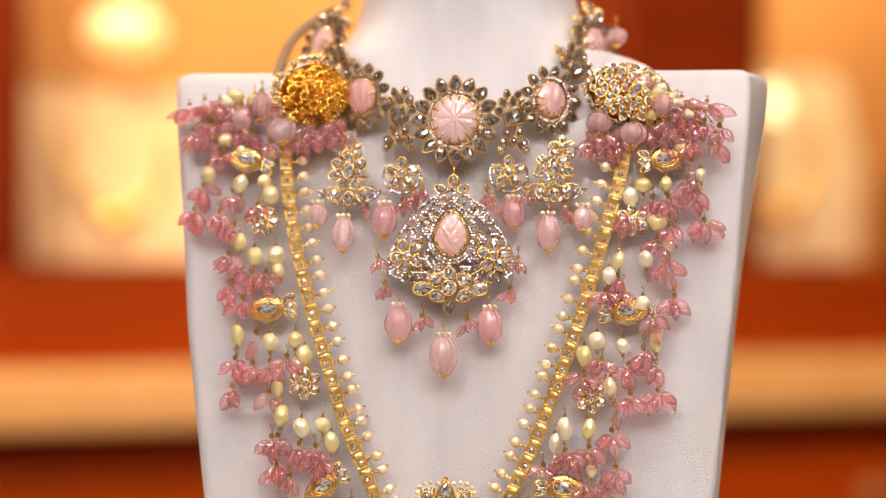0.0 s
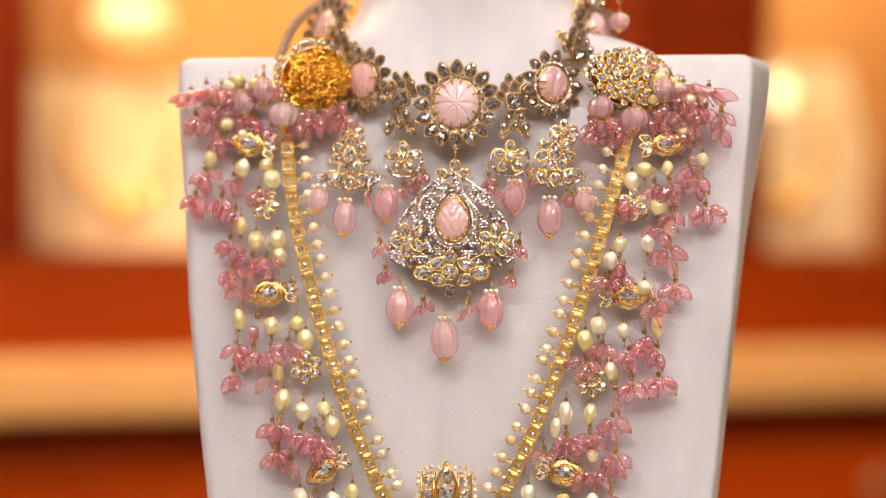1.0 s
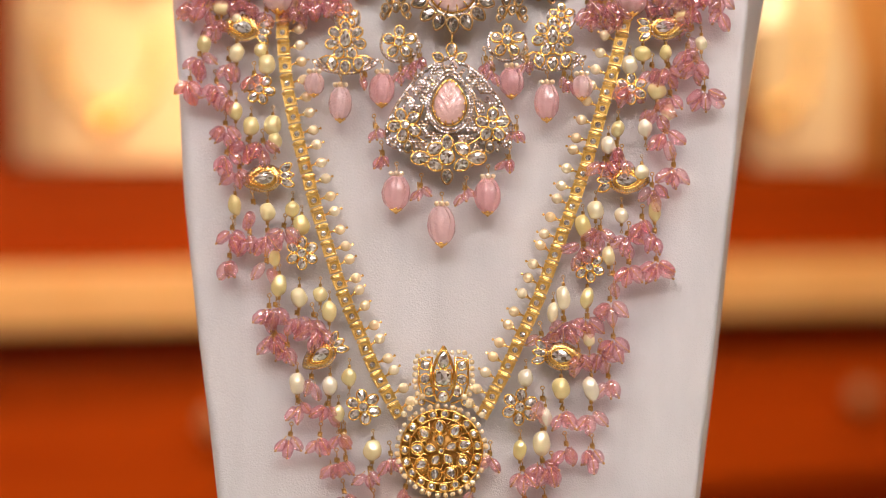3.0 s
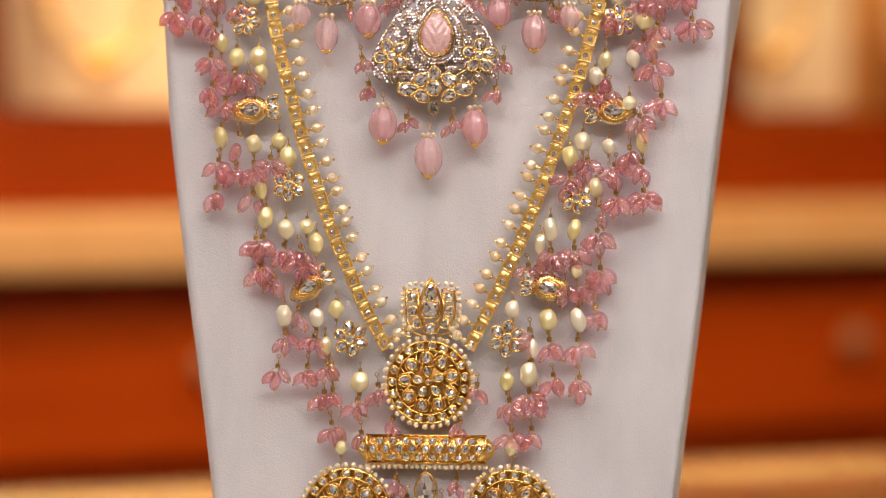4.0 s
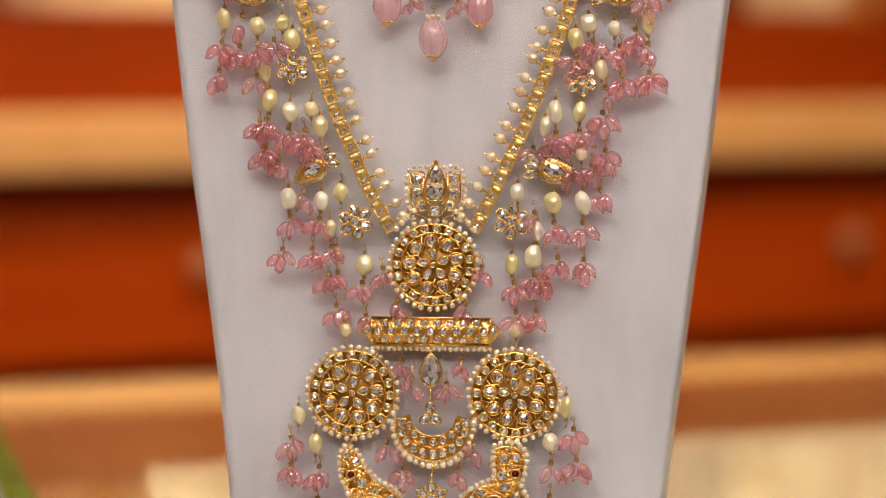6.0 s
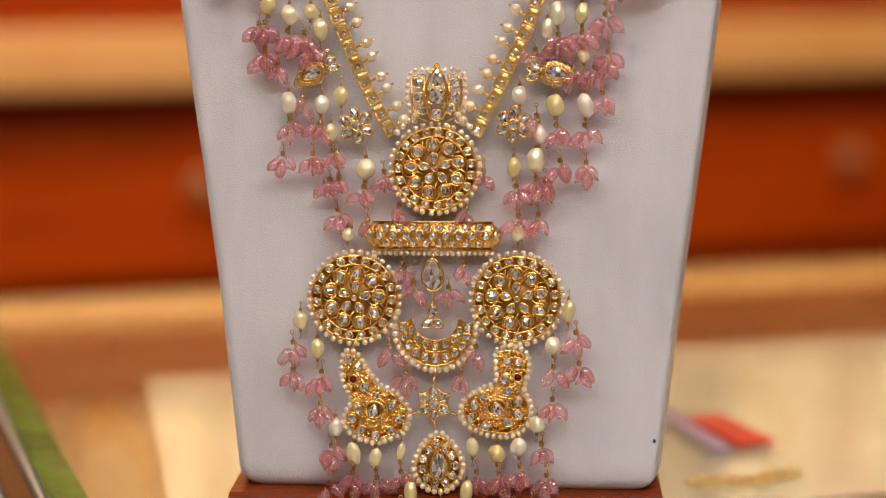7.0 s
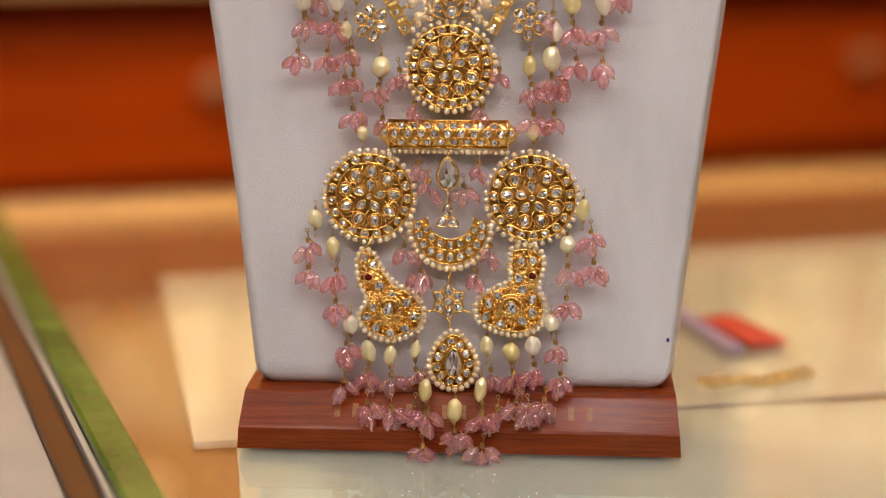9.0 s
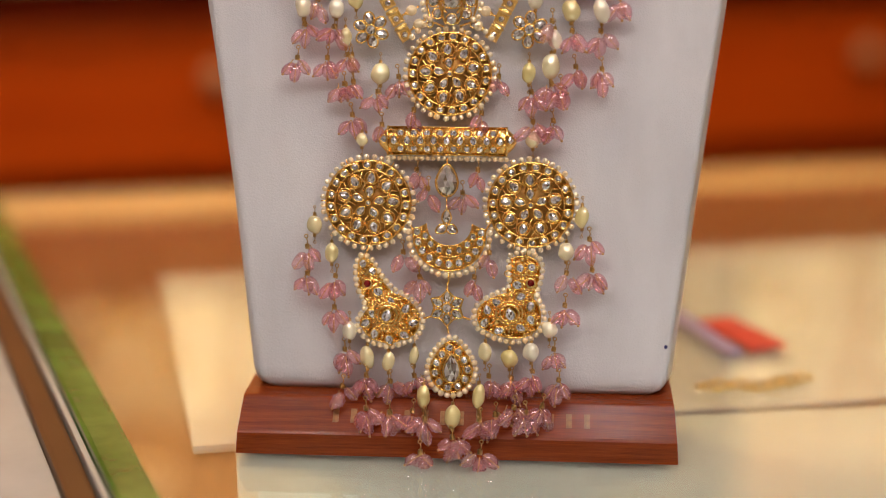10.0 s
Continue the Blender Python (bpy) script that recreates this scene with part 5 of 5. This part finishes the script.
def side_fan(x, y, r, z, flip=1):
    """A smaller pendant: a flower over a fan of tiny diamonds."""
    j = Jewel("small_fan_pendant", "small gold fan pendant with uncut diamonds")
    j.stone(0, r * 0.3, r * 0.24, "pear", 0, 1.3, 2.4)
    for i in range(7):
        a = 360 * i / 7 + 90
        j.stone(r * 0.56 * math.cos(radians(a)), r * 0.26 + r * 0.52 * math.sin(radians(a)), r * 0.2, "pear", a + 90, 1.1, 1.6)
    for i in range(3):
        j.stone((i - 1) * r * 0.5, -r * 0.62 - (0.12 * r if i == 1 else 0), r * 0.21, "pear", 180, 1.1, 1.5)
    rim = [(q * r * 1.18 * math.sin(radians(t)), -r * 0.42 - r * 0.56 * math.cos(radians(t)) * (0.5 + 0.5 * q), 0.4) for q, ts in ((1.0, range(-80, 81, 16)),) for t in ts]
    j.wire(rim, 0.5).wire([(-1.16 * r, -0.5 * r, 0.4), (-0.75 * r, -0.3 * r, 0.4), (0, -0.36 * r, 0.4), (0.75 * r, -0.3 * r, 0.4), (1.16 * r, -0.5 * r, 0.4)], 0.45)
    j.wire([(0, r * 0.8, 0.5), (flip * 0.5, r * 1.25, 0.5)], 0.5)
    g = j.done(choker, Matrix.Translation((x * MM, y * MM, z * MM)))
    arc = [(r * q * 1.16 * math.sin(radians(t)), -r * 0.36 - r * 0.58 * q * math.cos(radians(t)), 0.9) for q in (0.82, 0.95, 1.08) for t in range(-78, 79, 6)]
    arc += [(r * 0.36 * math.cos(radians(t)), r * 0.32 + r * 0.42 * math.sin(radians(t)), 2.0) for t in range(0, 360, 18)]
    dots(g, arc, 0.5)


side_fan(-42.5, 28.3, 10.6, 3.0)
side_fan(41.2, 29.5, 10.6, 3.0, -1)
for x, y, r, k in [(-20.7, 30.5, 7.0, 5), (22.9, 30.9, 7.0, 5), (-42.2, 41.3, 4.6, 5), (44.6, 41.3, 5.0, 5)]:
    f = flower(choker, x, y, r, k, 3.0)
    dots(f, [(px, py, 0.3) for px, py in circle(0, -0.6, r * 1.08, r * 1.05, 26, 150, 390, True)], 0.5)
for x, y, rx, ry in [(-21.2, -30.8, 5.9, 7.4), (-2.8, -43.7, 5.8, 8.2), (15.6, -31.8, 5.5, 7.4), (-44.3, 5.5, 4.9, 7.2), (-27.5, 11.3, 5.5, 6.8), (-55.1, 13.4, 4.4, 4.8), (24.8, 14.1, 5.2, 6.2), (39.0, 6.0, 5.2, 7.6), (52.9, 12.0, 4.7, 5.0)]:
    hang_melon(choker, x, y, rx, ry)
for x, y, k in [(-30.1, -3.3, 3), (-27.1, -14.1, 3), (-11.4, -27.3, 3), (6.4, -28.4, 3), (23.9, -15.8, 3), (26.8, -3.7, 3), (-16.1, 23.4, 3), (-12.7, 25.2, 3), (-20.2, 20.1, 3), (14.3, 24.0, 3), (17.0, 20.1, 2), (31.0, 24.0, 3), (-34.6, 17.8, 2), (45.8, 17.7, 2), (48.5, 15.9, 2)]:
    hang_cluster(choker, x, y, k, 3.6, 2.2)
cord = part("tie_cord", Shape().tube([(x * MM, y * MM, z * MM) for x, y, z in smooth_path([(-76.4, 73.9, -12.0), (-72.4, 93.0, -25.0), (-64.6, 105.7, -38.0), (-53.0, 114.3, -44.0)], 6)], 2.2 * MM, 8), CORD, choker, "grey-brown tie cord")

# ---- earrings laid over the shoulders ----
rnd = random.Random(9)
ear = thing("earring", "gold dome earring with pink beads laid over the shoulder", "earring", "shoulder earrings", m=B)
j = Jewel("gold_dome", "openwork gold dome seen from its back", DOME_GOLD)
cx, cy = -57.6, 64.4
for i in range(230):
    a, q = rnd.uniform(0, 6.283), math.sqrt(rnd.random())
    x, y = 14.5 * q * math.cos(a), 13.0 * q * math.sin(a)
    j.gold.ball((0, 0, 0), rnd.uniform(0.7, 1.8) * MM, rnd.uniform(0.5, 1.2) * MM, rnd.uniform(0.4, 1.0) * MM, 7, 4, Matrix.Translation((x * MM, y * MM, (4.0 * (1 - q * q) + rnd.uniform(-1, 1)) * MM)) @ pose(0, 0, 0, rnd.uniform(0, 360), rnd.uniform(0, 360), rnd.uniform(0, 360)))
for i in range(26):
    a, q = rnd.uniform(0, 6.283), rnd.uniform(0.2, 0.9)
    x, y = 14.5 * q * math.cos(a), 13 * q * math.sin(a)
    j.wire(circle(x, y, rnd.uniform(1.5, 3.2), rnd.uniform(1.0, 2.4), 10, 0, rnd.uniform(240, 360), True), rnd.uniform(0.3, 0.6), 4.4 * (1 - q * q) + rnd.uniform(0, 1.2))
for i in range(14):
    a = rnd.uniform(1.2, 4.2)
    j.stone(16.5 * math.cos(a), 14 * math.sin(a) + 1, 1.4, "round", 0, 1.0, 0.6)
j.gold.loft([[(x * MM, y * MM, h * MM) for x, y in circle(0, 0, 14.6, 13.0, 28)] for h in (-1.5, -0.6)])
j.done(ear, Matrix.Translation((cx * MM, cy * MM, 2.0 * MM)))
for x, y, rx, ry in [(-70.3, 48.2, 6.6, 5.6), (-79.1, 58.7, 4.8, 6.0), (-87.0, 53.3, 4.4, 5.0)]:
    hang_melon(ear, x, y, rx, ry, 4.0, False)
for x, y, k in [(-109.6, 60.3, 3), (-103.3, 65.3, 3), (-97.0, 68.9, 3), (-107.6, 49.8, 3), (-101.3, 54.1, 4), (-94.7, 55.7, 3), (-88.6, 50.9, 4), (-83.1, 49.2, 3), (-60.3, 52.5, 3), (-55.6, 51.5, 4), (-50.1, 51.0, 4), (-44.5, 50.0, 3), (-78.4, 68.8, 3), (-83.0, 64.0, 3), (-99.7, 46.2, 2), (-63.7, 47.2, 3), (-75.5, 44.9, 2), (-47.4, 55.5, 3)]:
    hang_cluster(ear, x, y, k, 2.5, 3.25)
for x, y, rx, ry in [(-93.6, 60.7, 3.2, 2.6), (-88.1, 57.8, 2.6, 2.4), (-90.1, 63.0, 3.4, 2.8), (-82.4, 61.2, 3.6, 3.0), (-93.9, 45.0, 3.6, 3.0), (-87.7, 40.7, 2.2, 2.2)]:
    hang_pearl(ear, x, y, rx, ry)

ear2 = thing("earring", "diamond dome earring with carved pink drops laid over the shoulder", "earring", "shoulder earrings", m=B)
j = Jewel("diamond_dome", "gold dome packed with uncut diamonds")
cx, cy = 71.5, 63.1
for i in range(46):
    a, q = i * 2.39996, math.sqrt((i + 0.5) / 46)
    j.stone(16 * q * math.cos(a), 11 * q * math.sin(a), rnd.uniform(1.2, 1.9), "pear" if i % 2 else "round", rnd.uniform(0, 360), 1.1, 4.2 * (1 - q * q) + 0.6)
j.gold.loft([[(x * s * MM, y * s * MM, h * MM) for x, y in circle(0, 0, 16, 11, 28)] for s, h in ((1, -1.5), (1, -0.5), (0.5, 2.4))])
g = j.done(ear2, Matrix.Translation((cx * MM, cy * MM, 2.0 * MM)) @ pose(0, 0, 0, 0, 0, -14))
dots(g, [(17 * math.cos(t / 10), 12 * math.sin(t / 10), 0.2) for t in range(63)] + [(17.6 * math.cos(t / 9), 12.8 * math.sin(t / 9), -0.8) for t in range(56)], 0.6)
for x, y, rx, ry in [(59.6, 50.9, 5.4, 5.0), (72.8, 46.2, 6.2, 5.2), (85.2, 58.3, 4.6, 5.4), (67.5, 92.3, 4.6, 4.0)]:
    hang_melon(ear2, x, y, rx, ry, -18.0 if y > 80 else 4.0, False)
for x, y, k in [(55.0, 47.2, 3), (64.6, 48.6, 4), (66.9, 44.4, 3), (79.3, 50.9, 4), (82.9, 47.8, 3), (87.5, 53.2, 4), (92.3, 50.8, 4), (97.3, 57.1, 3), (103.1, 60.6, 3), (101.9, 52.4, 3), (108.0, 50.7, 3), (92.9, 67.7, 3), (89.4, 71.2, 3), (95.7, 45.4, 3), (107.0, 45.4, 2), (57.3, 43.2, 3), (71.1, 72.5, 3), (90.4, 42.4, 3)]:
    hang_cluster(ear2, x, y, k, 2.5, 3.25)
for x, y, rx, ry in [(77.0, 66.3, 4.0, 3.0), (83.1, 63.0, 3.8, 3.0), (91.0, 58.8, 3.2, 2.6), (95.3, 54.5, 2.8, 2.4), (84.4, 65.8, 3.0, 2.4), (92.9, 41.0, 3.2, 2.6), (80.7, 54.6, 2.6, 2.6), (87.7, 61.2, 3.2, 2.8)]:
    hang_pearl(ear2, x, y, rx, ry)

# more pink beads heaped along both shoulders
for parent, flip in ((ear, -1), (ear2, 1)):
    for i in range(8):
        x, y = flip * (58 + 48 * ((i * 0.618) % 1)), 44 + 26 * ((i * 0.382 + 0.2) % 1)
        if abs(x) > 96 and y > 62 or abs(x + 57) < 18 and y > 52 or abs(x - 71) < 19 and y > 54:
            continue
        hang_cluster(parent, x, y, 2 + i % 3, 4.2, 3.0)

# gilt lettering on the base, as plain bars
for i in range(15):
    part("letter_bar", Shape().box((-0.0012, -0.0031, 0), (0.0012, 0.0031, 0.0002)), ENGRAVED, stand, "gilt engraved bar", F @ pose(-0.0485 + i * 0.0072, 0.0061, 0.0153, 44.2), False)

# ---- ceiling downlights ----
LIT = bpy.data.materials.new("downlight glow")
LIT.use_nodes = True
LIT.node_tree.nodes["Principled BSDF"].inputs["Emission Color"].default_value = (1.0, 0.94, 0.9, 1)
LIT.node_tree.nodes["Principled BSDF"].inputs["Emission Strength"].default_value = 110.0
FROST = LIT.copy()
FROST.node_tree.nodes["Principled BSDF"].inputs["Emission Strength"].default_value = 10.0
SMALL = [(-1.2 + 0.4 * i + 0.07 * (k % 2), -1.7 + 0.34 * k, 0) for i in range(7) for k in range(4)]
for lx, ly, big in list(PANELS) + list(SPOTS) + list(DOWNLIGHTS) + SMALL:
    d = thing("ceiling_downlight", "round recessed ceiling downlight, switched on", "ceiling light", "ceiling downlights", m=pose(lx, ly, CEILING))
    r = 0.11 if (lx, ly, big) in PANELS else 0.035 if big else 0.02
    part("rim", Shape().ring((0, 0, -0.004), r + 0.007, r + 0.007, 0.006, 24, 8), KNOB, d)
    part("diffuser", Shape().loft([[(q * math.cos(a * math.pi / 12), q * math.sin(a * math.pi / 12), h) for a in range(24)] for q, h in ((r, -0.001), (r, -0.004))]), FROST if big else LIT, d, "glowing diffuser")
